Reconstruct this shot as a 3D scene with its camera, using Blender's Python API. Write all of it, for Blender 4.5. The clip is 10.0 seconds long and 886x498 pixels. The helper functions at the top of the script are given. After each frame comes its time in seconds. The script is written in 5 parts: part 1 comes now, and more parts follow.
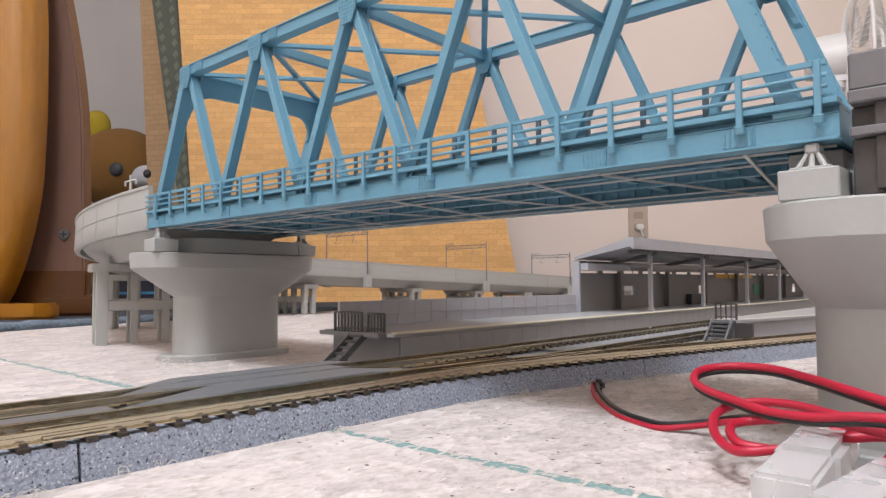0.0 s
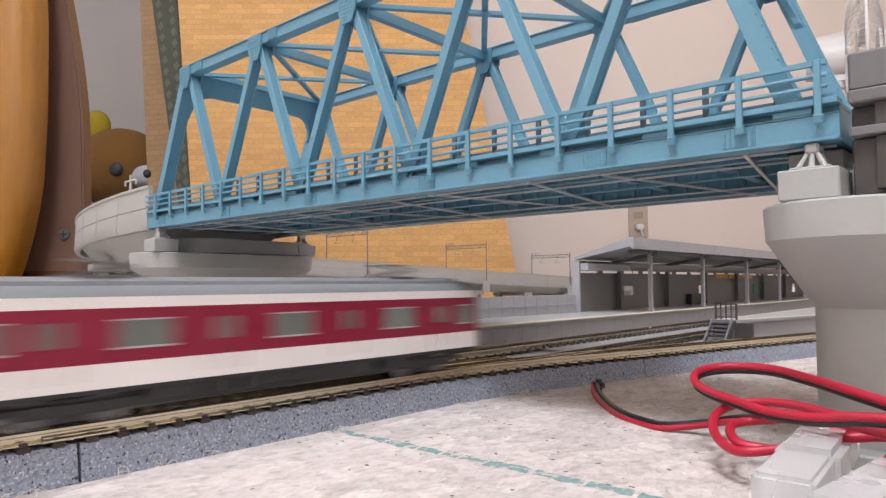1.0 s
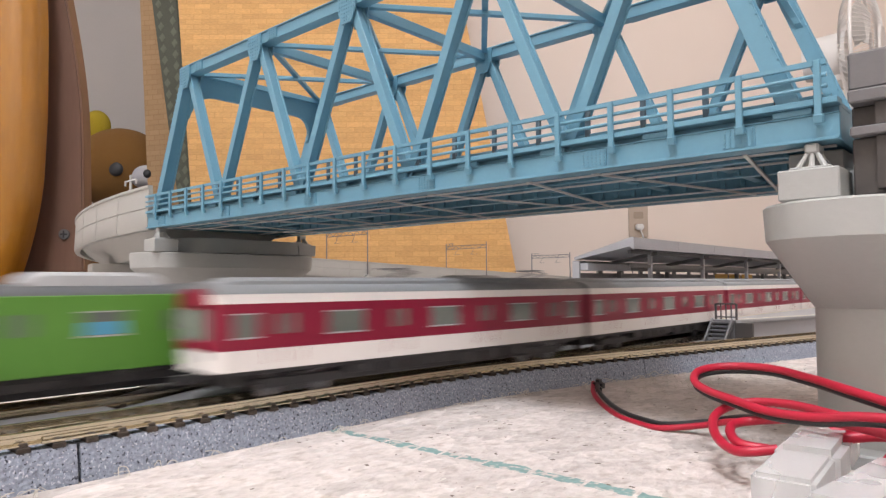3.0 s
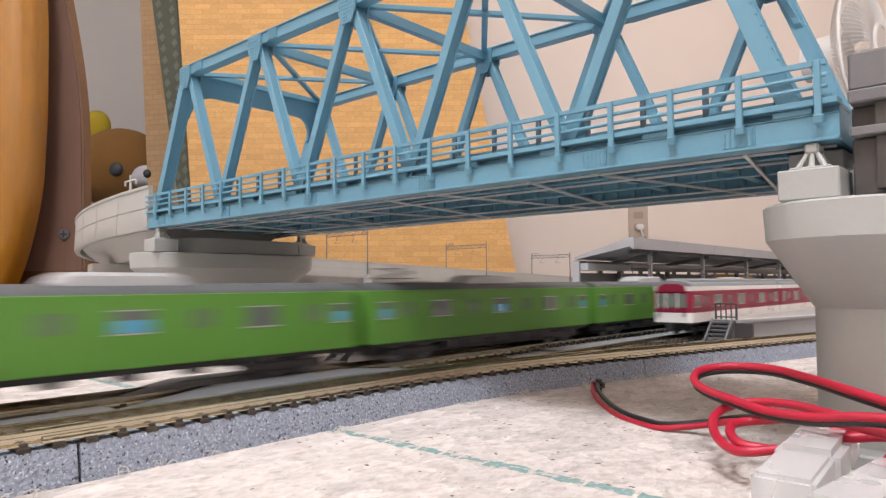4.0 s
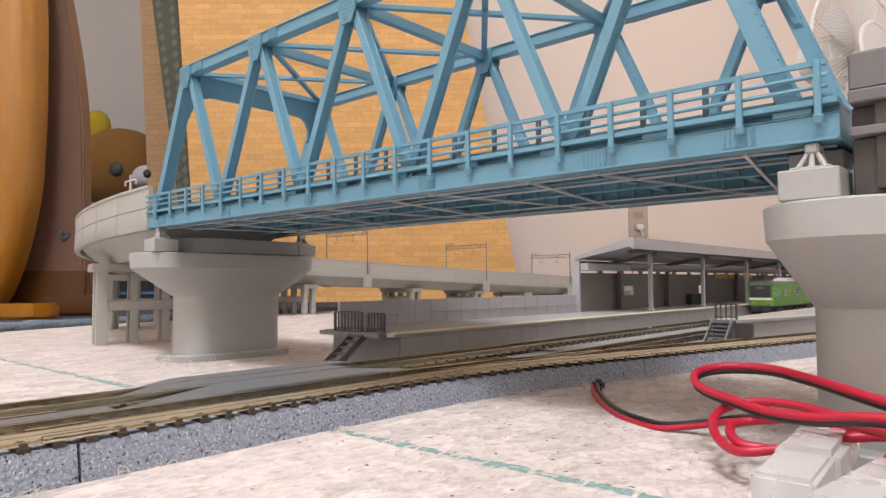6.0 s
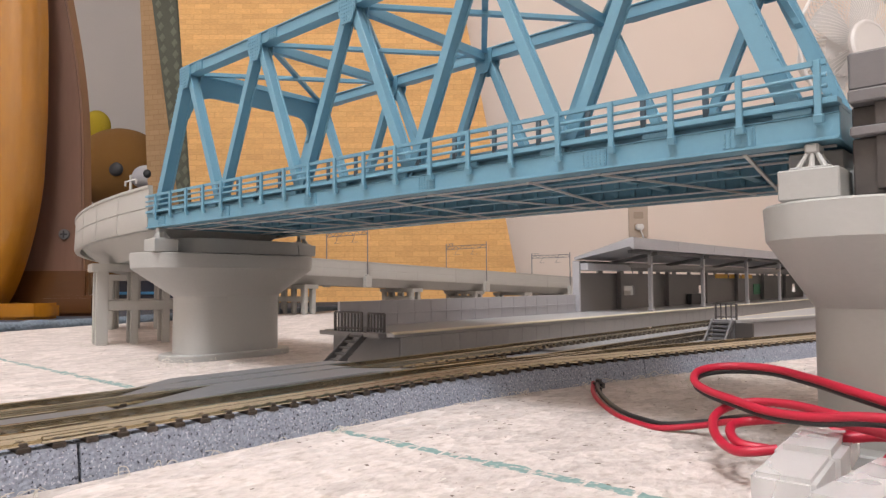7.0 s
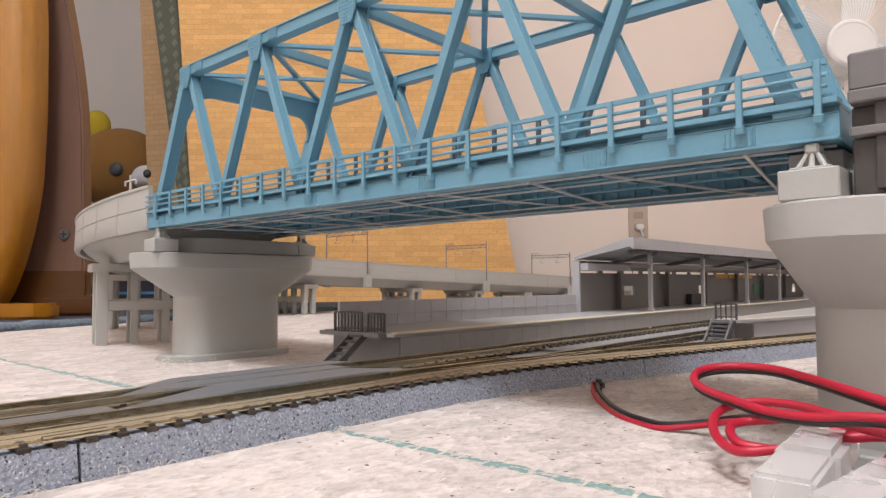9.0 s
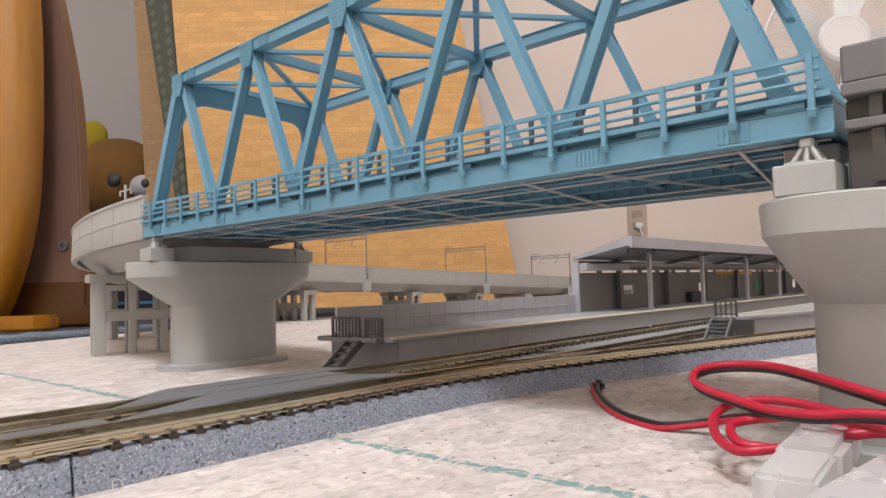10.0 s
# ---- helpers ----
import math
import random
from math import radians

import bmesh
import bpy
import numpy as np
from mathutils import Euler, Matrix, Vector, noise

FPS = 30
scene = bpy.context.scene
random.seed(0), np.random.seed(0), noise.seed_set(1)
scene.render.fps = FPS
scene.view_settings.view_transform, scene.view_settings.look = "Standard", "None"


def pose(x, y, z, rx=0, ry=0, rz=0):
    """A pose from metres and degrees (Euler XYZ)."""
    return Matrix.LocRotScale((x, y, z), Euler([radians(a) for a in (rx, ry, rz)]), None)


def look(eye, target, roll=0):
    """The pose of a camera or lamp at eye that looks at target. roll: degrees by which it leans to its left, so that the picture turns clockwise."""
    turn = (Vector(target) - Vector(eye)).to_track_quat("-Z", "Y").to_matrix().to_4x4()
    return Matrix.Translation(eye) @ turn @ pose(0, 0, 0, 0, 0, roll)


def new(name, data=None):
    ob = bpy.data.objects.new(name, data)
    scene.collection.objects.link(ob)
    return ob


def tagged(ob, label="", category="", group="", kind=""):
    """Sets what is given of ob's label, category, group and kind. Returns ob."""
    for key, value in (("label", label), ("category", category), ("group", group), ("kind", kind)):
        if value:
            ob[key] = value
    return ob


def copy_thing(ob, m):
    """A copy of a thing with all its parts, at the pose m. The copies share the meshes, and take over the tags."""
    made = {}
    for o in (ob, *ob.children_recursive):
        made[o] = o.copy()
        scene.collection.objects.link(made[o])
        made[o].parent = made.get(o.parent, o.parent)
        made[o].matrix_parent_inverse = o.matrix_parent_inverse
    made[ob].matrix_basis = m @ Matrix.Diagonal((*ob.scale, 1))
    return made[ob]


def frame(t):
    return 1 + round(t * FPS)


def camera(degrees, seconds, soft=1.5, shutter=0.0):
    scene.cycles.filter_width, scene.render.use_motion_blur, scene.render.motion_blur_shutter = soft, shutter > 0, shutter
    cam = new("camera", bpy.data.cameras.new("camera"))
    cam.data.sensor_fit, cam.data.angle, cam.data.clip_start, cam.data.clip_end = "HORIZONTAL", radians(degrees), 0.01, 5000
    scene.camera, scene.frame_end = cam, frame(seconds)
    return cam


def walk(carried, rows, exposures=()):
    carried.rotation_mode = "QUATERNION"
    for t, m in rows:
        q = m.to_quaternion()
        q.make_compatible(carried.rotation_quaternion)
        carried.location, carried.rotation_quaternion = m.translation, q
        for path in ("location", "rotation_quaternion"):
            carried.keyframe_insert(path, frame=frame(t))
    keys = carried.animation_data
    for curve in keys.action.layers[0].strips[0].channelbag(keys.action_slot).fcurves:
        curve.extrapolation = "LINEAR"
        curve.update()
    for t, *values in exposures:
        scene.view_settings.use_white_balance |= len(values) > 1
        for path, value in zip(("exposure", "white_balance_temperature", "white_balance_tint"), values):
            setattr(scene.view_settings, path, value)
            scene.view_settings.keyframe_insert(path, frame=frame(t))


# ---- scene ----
def build_camera():
    eye = Vector((0, 0, 0.0355))
    aim = Vector((-0.66594, 0.74426, 0.05103))
    cam = camera(66.69, 10.0, soft=1.35, shutter=0.75)
    still = look(eye, eye + aim, -0.35)
    # near the end the camera is nudged: it leans over and slides a little
    end_eye, end_aim = Vector((0.00009, 0.00187, 0.03567)), Vector((-0.66573, 0.74414, 0.05526))

    def nudged(k):
        e = eye.lerp(end_eye, k)
        return look(e, e + aim.lerp(end_aim, k), -0.35 - 1.26 * k)
    walk(cam, [(0.0, still), (9.5, still), (9.6, nudged(0.03)), (9.7, nudged(0.12)), (9.8, nudged(0.85)), (9.9, nudged(0.92)), (10.0, nudged(1))],
         [(0.0, 0.0, 6150, 10), (2.0, 0.04, 6200, 10), (2.7, 0.06, 6300, 10), (4.5, 0.12, 6400, 11), (5.5, 0.07, 6500, 11), (7.5, 0.0, 6550, 11), (9.5, -0.03, 6500, 11), (10.0, -0.08, 6450, 10)])
    return cam


cam = build_camera()

# ---- light ----
YAW = 41.8      # the room's walls stand at this turn to the railway


def room(x, y, z):
    """A place in the room's own axes (mm: right, ahead, up) as a place in the world (mm)."""
    c, s = math.cos(radians(YAW)), math.sin(radians(YAW))
    return (x * c - y * s, x * s + y * c, z)


MM = 0.001
world = bpy.data.worlds.new("world")
world.use_nodes = True
world.node_tree.nodes["Background"].inputs[0].default_value = (0.9, 0.92, 1, 1)
world.node_tree.nodes["Background"].inputs[1].default_value = 0.03
scene.world = world


def ceiling_lamp(x, y, radius, power):
    lamp = bpy.data.lights.new("ceiling_lamp_light", "POINT")
    lamp.shadow_soft_size, lamp.energy, lamp.color = radius, power, (0.955, 0.972, 1.01)
    ob = new("ceiling_lamp_light", lamp)
    p = room(x, y, 2060)
    ob.matrix_world = pose(p[0] * MM, p[1] * MM, p[2] * MM)


LAMP_X, LAMP_Y = -400, -720
ceiling_lamp(LAMP_X, LAMP_Y, 0.27, 125)


# ---- materials ----
MATS = {}


def material(name, colour, rough=0.5, grain=0.0, scale=800.0, bump=0.0, metal=0.0, patch=0.0, patch_scale=40.0,
             specks=None, speck_scale=600.0, speck_cut=0.72, random_value=0.0, transmission=0.0, coat=0.0, sss=0.0, stretch=None, alpha=1.0):
    """A surface with fine grain, larger patches, optional specks; bump in mm."""
    m = bpy.data.materials.new(name)
    m.use_nodes = True
    nt = m.node_tree
    N, L = nt.nodes, nt.links
    b = N["Principled BSDF"]
    b.inputs["Roughness"].default_value = rough
    b.inputs["Metallic"].default_value = metal
    b.inputs["Transmission Weight"].default_value = transmission
    b.inputs["Coat Weight"].default_value = coat
    b.inputs["Subsurface Weight"].default_value = sss
    b.inputs["Alpha"].default_value = alpha
    if sss:
        b.inputs["Subsurface Radius"].default_value = (0.002, 0.002, 0.002)
    tc = N.new("ShaderNodeTexCoord")
    mp = N.new("ShaderNodeMapping")
    L.new(tc.outputs["Object"], mp.inputs[0])
    if stretch:
        mp.inputs["Scale"].default_value = stretch
    fine = N.new("ShaderNodeTexNoise")
    fine.inputs["Scale"].default_value = scale
    fine.inputs["Detail"].default_value = 5
    L.new(mp.outputs[0], fine.inputs["Vector"])
    big = N.new("ShaderNodeTexNoise")
    big.inputs["Scale"].default_value = patch_scale
    big.inputs["Detail"].default_value = 3
    L.new(mp.outputs[0], big.inputs["Vector"])
    # value factor = 1 + grain*(fine-.5)*2 + patch*(big-.5)*2 + random
    a1 = N.new("ShaderNodeMath"); a1.operation = "MULTIPLY_ADD"
    L.new(fine.outputs[0], a1.inputs[0]); a1.inputs[1].default_value = 2 * grain; a1.inputs[2].default_value = 1 - grain - patch - random_value
    a2 = N.new("ShaderNodeMath"); a2.operation = "MULTIPLY_ADD"
    L.new(big.outputs[0], a2.inputs[0]); a2.inputs[1].default_value = 2 * patch; L.new(a1.outputs[0], a2.inputs[2])
    info = N.new("ShaderNodeObjectInfo")
    a3 = N.new("ShaderNodeMath"); a3.operation = "MULTIPLY_ADD"
    L.new(info.outputs["Random"], a3.inputs[0]); a3.inputs[1].default_value = 2 * random_value; L.new(a2.outputs[0], a3.inputs[2])
    hsv = N.new("ShaderNodeHueSaturation")
    hsv.inputs["Color"].default_value = (*colour, 1)
    L.new(a3.outputs[0], hsv.inputs["Value"])
    out = hsv.outputs[0]
    for spec in specks or ():
        vo = N.new("ShaderNodeTexNoise")
        vo.inputs["Scale"].default_value = spec[1]
        vo.inputs["Detail"].default_value = 1.5
        L.new(mp.outputs[0], vo.inputs["Vector"])
        ra = N.new("ShaderNodeMapRange")
        ra.inputs[1].default_value, ra.inputs[2].default_value = spec[2], spec[2] + (spec[3] if len(spec) > 3 else 0.05)
        L.new(vo.outputs[0], ra.inputs[0])
        mx = N.new("ShaderNodeMix"); mx.data_type = "RGBA"
        L.new(ra.outputs[0], mx.inputs[0]); L.new(out, mx.inputs[6]); mx.inputs[7].default_value = (*spec[0], 1)
        out = mx.outputs[2]
    L.new(out, b.inputs["Base Color"])
    rr = N.new("ShaderNodeMath"); rr.operation = "MULTIPLY_ADD"
    L.new(big.outputs[0], rr.inputs[0]); rr.inputs[1].default_value = 0.16; rr.inputs[2].default_value = max(rough - 0.08, 0.02)
    L.new(rr.outputs[0], b.inputs["Roughness"])
    if bump:
        bp = N.new("ShaderNodeBump")
        bp.inputs["Distance"].default_value = bump * MM
        bp.inputs["Strength"].default_value = 0.8
        L.new(fine.outputs[0], bp.inputs["Height"]); L.new(bp.outputs[0], b.inputs["Normal"])
    MATS[name] = m
    return m


BLUE = material("blue_bridge_plastic", (0.130, 0.298, 0.402), 0.40, 0.05, 900, 0.05, patch=0.06)
GUARD = material("dark_blue_grey_plastic", (0.075, 0.11, 0.135), 0.5, 0.05, 900, 0.05)
PALE = material("pale_grey_plastic", (0.375, 0.38, 0.368), 0.5, 0.04, 700, 0.08, patch=0.05)
VIADUCT = material("warm_grey_plastic", (0.39, 0.388, 0.367), 0.55, 0.04, 700, 0.06, patch=0.06)
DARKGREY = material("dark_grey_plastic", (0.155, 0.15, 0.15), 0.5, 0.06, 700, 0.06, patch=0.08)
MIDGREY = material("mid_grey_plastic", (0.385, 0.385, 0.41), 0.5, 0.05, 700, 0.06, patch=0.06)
PLATGREY = material("platform_grey_plastic", (0.32, 0.32, 0.325), 0.55, 0.06, 600, 0.06, patch=0.08)
SOOT = material("black_plastic", (0.03, 0.03, 0.033), 0.5, 0.1, 600, 0.03, patch=0.1)
BOARD = material("pressed_fibre_board", (0.575, 0.513, 0.48), 0.92, 0.24, 650, 0.8, patch=0.10, patch_scale=230,
                 specks=(((0.455, 0.395, 0.355), 430, 0.53, 0.17), ((0.63, 0.575, 0.545), 380, 0.52, 0.17), ((0.33, 0.28, 0.235), 1000, 0.70), ((0.10, 0.085, 0.07), 520, 0.765)), stretch=(1, 0.6, 1))


def chips(m, scale, spread, depth):
    """Coarse pressed flakes, each a little lighter or darker than the next, with shallow relief."""
    nt = m.node_tree
    N, L = nt.nodes, nt.links
    b = N["Principled BSDF"]
    old = b.inputs["Base Color"].links[0].from_socket
    bump = b.inputs["Normal"].links[0].from_node
    tc, mp = N.new("ShaderNodeTexCoord"), N.new("ShaderNodeMapping")
    mp.inputs["Scale"].default_value = (1, 0.55, 1)
    L.new(tc.outputs["Object"], mp.inputs[0])
    wob = N.new("ShaderNodeTexNoise"); wob.inputs["Scale"].default_value = 260
    L.new(mp.outputs[0], wob.inputs["Vector"])
    add = N.new("ShaderNodeMix"); add.data_type = "VECTOR"; add.inputs[0].default_value = 0.004
    L.new(mp.outputs[0], add.inputs[4]); L.new(wob.outputs["Color"], add.inputs[5])
    vo = N.new("ShaderNodeTexVoronoi"); vo.inputs["Scale"].default_value = scale
    L.new(add.outputs[1], vo.inputs["Vector"])
    sep = N.new("ShaderNodeSeparateColor"); L.new(vo.outputs["Color"], sep.inputs[0])
    ra = N.new("ShaderNodeMapRange"); ra.inputs[3].default_value, ra.inputs[4].default_value = 1 - spread, 1 + spread
    L.new(sep.outputs[0], ra.inputs[0])
    hs = N.new("ShaderNodeHueSaturation"); L.new(old, hs.inputs["Color"]); L.new(ra.outputs[0], hs.inputs["Value"])
    L.new(hs.outputs[0], b.inputs["Base Color"])
    b2 = N.new("ShaderNodeBump"); b2.inputs["Distance"].default_value = depth * MM; b2.inputs["Strength"].default_value = 0.7
    L.new(vo.outputs["Distance"], b2.inputs["Height"]); L.new(bump.outputs[0], b2.inputs["Normal"])
    L.new(b2.outputs[0], b.inputs["Normal"])


chips(BOARD, 190, 0.13, 2.0)
FOAM = material("ballast_foam", (0.30, 0.335, 0.41), 0.95, 0.75, 1500, 0.8, patch=0.12, patch_scale=400,
                specks=(((0.60, 0.63, 0.70), 1900, 0.62), ((0.05, 0.055, 0.075), 1600, 0.63)))
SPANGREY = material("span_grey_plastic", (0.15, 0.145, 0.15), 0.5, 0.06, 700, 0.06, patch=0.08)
# near-black for the span's webs, shade included in the colour; also a stair block
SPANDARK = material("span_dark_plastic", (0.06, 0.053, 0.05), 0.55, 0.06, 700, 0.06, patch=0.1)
BALLAST = material("grey_ballast", (0.25, 0.255, 0.265), 0.9, 0.35, 1400, 0.5, patch=0.08,
                   specks=(((0.55, 0.56, 0.58), 1500, 0.66),))
SLEEPER = material("dark_brown_sleeper", (0.045, 0.033, 0.024), 0.6, 0.2, 900, 0.05, random_value=0.15)
BRASS = material("nickel_brass_rail", (0.57, 0.52, 0.40), 0.24, 0.08, 500, 0.02, metal=1.0, patch=0.15)
WHITE = material("white_plastic", (0.78, 0.77, 0.75), 0.45, 0.03, 700, 0.03)
CHALK = material("green_pencil", (0.19, 0.30, 0.285), 0.95, 0.35, 700, 0.1, specks=(((0.52, 0.465, 0.43), 500, 0.51, 0.12),))
RED = material("red_cable_vinyl", (0.43, 0.011, 0.036), 0.42, 0.06, 500, 0.02, patch=0.06)
BLACK = material("black_cable_vinyl", (0.02, 0.02, 0.022), 0.35, 0.05, 500, 0.02)
NYLON = material("milky_nylon", (0.975, 0.975, 0.98), 0.28, 0.02, 300, 0.05, patch=0.03, transmission=0.62, sss=0.45)
NYLON.node_tree.nodes["Principled BSDF"].inputs["IOR"].default_value = 1.3
CROSSGREY = material("crossing_grey_plastic", (0.14, 0.14, 0.147), 0.45, 0.06, 600, 0.05, patch=0.08)
ROOFDARK = material("dark_roof_paint", (0.09, 0.095, 0.10), 0.6, 0.05, 500)
CREAM = material("cream_line_paint", (0.62, 0.57, 0.44), 0.6, 0.08, 500)
TRAINRED = material("maroon_paint", (0.23, 0.003, 0.030), 0.5, 0.03, 500)
TRAINWHITE = material("ivory_paint", (0.80, 0.77, 0.75), 0.45, 0.03, 500)
TRAINGREEN = material("leaf_green_paint", (0.100, 0.27, 0.036), 0.5, 0.03, 500)
TRAINGREY = material("roof_grey_paint", (0.20, 0.21, 0.22), 0.6, 0.05, 500)
SILVER = material("silver_paint", (0.42, 0.43, 0.44), 0.5, 0.04, 500, metal=0.2)
GLASS = material("dark_tinted_glass", (0.15, 0.17, 0.155), 0.12, 0.05, 200, coat=0.5)
BLUEGLASS = material("blue_interior_glass", (0.10, 0.36, 0.55), 0.15, 0.1, 200, coat=0.5)
PLASTER = material("beige_wall_paper", (0.87, 0.757, 0.672), 0.9, 0.03, 400, 0.4, patch=0.03, patch_scale=3)
CEILING = material("white_ceiling_paper", (0.88, 0.87, 0.85), 0.9, 0.03, 400, 0.4, patch=0.03, patch_scale=3)
# wall paper with the shade behind the chair put into its colour
WALLSHADE = material("grey_door_paper", (0.40, 0.375, 0.355), 0.85, 0.04, 300, 0.3, patch=0.05, patch_scale=4)
RUG = material("dark_navy_rug", (0.030, 0.034, 0.048), 0.95, 0.4, 300, 1.5, patch=0.2)
TOWEL = material("blue_grey_terry", (0.165, 0.205, 0.25), 0.95, 0.5, 420, 2.0, patch=0.15)
FIBRE = material("pale_fibre", (0.62, 0.58, 0.52), 0.8)
SPLINTER = material("dark_splinter", (0.15, 0.115, 0.09), 0.8, random_value=0.2)
ORANGE = material("orange_lens", (0.75, 0.16, 0.03), 0.3)
STRAW = material("woven_straw", (0.69, 0.40, 0.15), 0.75, 0.25, 60, 0.6, patch=0.08, patch_scale=14, stretch=(1.6, 1, 5), random_value=0.05)


def weave(m, width, height, tone):
    """Lays a woven brick-like pattern of slightly different straws over a material's colour."""
    nt = m.node_tree
    N, L = nt.nodes, nt.links
    b = N["Principled BSDF"]
    old = b.inputs["Base Color"].links[0].from_socket
    tc, sp, cb = N.new("ShaderNodeTexCoord"), N.new("ShaderNodeSeparateXYZ"), N.new("ShaderNodeCombineXYZ")
    L.new(tc.outputs["Object"], sp.inputs[0])
    L.new(sp.outputs[0], cb.inputs[0]); L.new(sp.outputs[2], cb.inputs[1])
    br = N.new("ShaderNodeTexBrick")
    L.new(cb.outputs[0], br.inputs["Vector"])
    br.inputs["Color1"].default_value, br.inputs["Color2"].default_value = (1, 1, 1, 1), (0.86, 0.84, 0.80, 1)
    br.inputs["Mortar"].default_value = (tone, tone * 0.95, tone * 0.88, 1)
    br.inputs["Scale"].default_value = 1.0
    br.inputs["Mortar Size"].default_value = 0.0016
    br.inputs["Mortar Smooth"].default_value = 0.9
    br.inputs["Brick Width"].default_value, br.inputs["Row Height"].default_value = width, height
    mx = N.new("ShaderNodeMix"); mx.data_type = "RGBA"; mx.blend_type = "MULTIPLY"
    mx.inputs[0].default_value = 1.0
    L.new(old, mx.inputs[6]); L.new(br.outputs["Color"], mx.inputs[7])
    L.new(mx.outputs[2], b.inputs["Base Color"])


weave(STRAW, 0.047, 0.0155, 0.83)
STRAWDARK = material("dark_straw_edge", (0.40, 0.255, 0.135), 0.85, 0.2, 200, 0.6, stretch=(1, 1, 5))
weave(STRAWDARK, 0.030, 0.0155, 0.78)
HEM = material("green_mat_hem", (0.075, 0.08, 0.06), 0.85, 0.25, 500, 0.3, patch=0.15)
WOOD = material("lacquered_orange_wood", (0.33, 0.135, 0.008), 0.16, 0.14, 60, 0.12, patch=0.2, patch_scale=12, stretch=(3, 3, 0.4), coat=0.5)
# orange wood darkened in colour for the shadow low on the chair
WOODSHADE = material("dark_orange_wood", (0.080, 0.029, 0.006), 0.35, 0.14, 60, 0.05, patch=0.12, patch_scale=12, stretch=(0.4, 3, 3), coat=0.2)
WOODBROWN = material("brown_wood", (0.155, 0.085, 0.060), 0.4, 0.14, 60, 0.05, patch=0.12, patch_scale=12, stretch=(3, 3, 0.4), coat=0.2)
PLUSH = material("brown_plush", (0.155, 0.073, 0.014), 0.95, 0.3, 500, 1.0)
YELLOW = material("yellow_plush", (0.30, 0.22, 0.01), 0.95, 0.2, 500, 1.0)
STEEL = material("galvanised_steel", (0.20, 0.20, 0.21), 0.45, 0.08, 700, metal=0.7)
FANWHITE = material("white_fan_plastic", (0.82, 0.80, 0.78), 0.35, 0.02, 300)



# ---- mesh tools (mm) ----
def faces_of(bm, pts, quads, mi=0):
    vs = [bm.verts.new(p) for p in pts]
    for q in quads:
        try:
            bm.faces.new([vs[i] for i in q]).material_index = mi
        except ValueError:
            pass
    return vs


def box(bm, x0, x1, y0, y1, z0, z1, mi=0):
    p = [(x, y, z) for z in (z0, z1) for y in (y0, y1) for x in (x0, x1)]
    faces_of(bm, p, [(0, 2, 3, 1), (4, 5, 7, 6), (0, 1, 5, 4), (2, 6, 7, 3), (0, 4, 6, 2), (1, 3, 7, 5)], mi)


def beam(bm, p, q, w, h, up=(0, 0, 1), mi=0):
    """A bar of section w (sideways) x h (upwards) from p to q."""
    p, q, up = Vector(p), Vector(q), Vector(up)
    d = (q - p).normalized()
    s = d.cross(up)
    s = s.normalized() if s.length > 1e-6 else Vector((1, 0, 0))
    u = s.cross(d)
    pts = [a + s * (i * w / 2) + u * (j * h / 2) for a in (p, q) for j in (-1, 1) for i in (-1, 1)]
    faces_of(bm, pts, [(0, 2, 3, 1), (4, 5, 7, 6), (0, 1, 5, 4), (2, 6, 7, 3), (0, 4, 6, 2), (1, 3, 7, 5)], mi)


def rod(bm, p, q, r, n=8, r2=None, mi=0):
    p, q = Vector(p), Vector(q)
    d = (q - p).normalized()
    s = d.orthogonal().normalized()
    u = d.cross(s)
    r2 = r if r2 is None else r2
    pts = [p + (s * math.cos(2 * math.pi * i / n) + u * math.sin(2 * math.pi * i / n)) * r for i in range(n)]
    pts += [q + (s * math.cos(2 * math.pi * i / n) + u * math.sin(2 * math.pi * i / n)) * r2 for i in range(n)]
    faces_of(bm, pts, [tuple(range(n))[::-1], tuple(range(n, 2 * n))] + [(i, (i + 1) % n, n + (i + 1) % n, n + i) for i in range(n)], mi)


def prism(bm, outline, z0, z1, mi=0):
    """An outline (x, y), counter-clockwise, raised from z0 to z1."""
    n = len(outline)
    pts = [(x, y, z0) for x, y in outline] + [(x, y, z1) for x, y in outline]
    faces_of(bm, pts, [tuple(range(n))[::-1], tuple(range(n, 2 * n))] + [(i, (i + 1) % n, n + (i + 1) % n, n + i) for i in range(n)], mi)


def plate_xz(bm, outline, y0, y1, mi=0):
    """An outline (x, z) given depth from y0 to y1."""
    n = len(outline)
    pts = [(x, y0, z) for x, z in outline] + [(x, y1, z) for x, z in outline]
    faces_of(bm, pts, [tuple(range(n)), tuple(range(n, 2 * n))[::-1]] + [(i, n + i, n + (i + 1) % n, (i + 1) % n) for i in range(n)], mi)


def loft(bm, rings, mi=0, cap=True, closed=True):
    """Rings of equally many points, joined in turn."""
    vs = [[bm.verts.new(p) for p in r] for r in rings]
    n = len(vs[0])
    for a, b in zip(vs, vs[1:]):
        for i in range(n if closed else n - 1):
            j = (i + 1) % n
            bm.faces.new((a[i], a[j], b[j], b[i])).material_index = mi
    if cap and closed:
        bm.faces.new(vs[0][::-1]).material_index = mi
        bm.faces.new(vs[-1]).material_index = mi


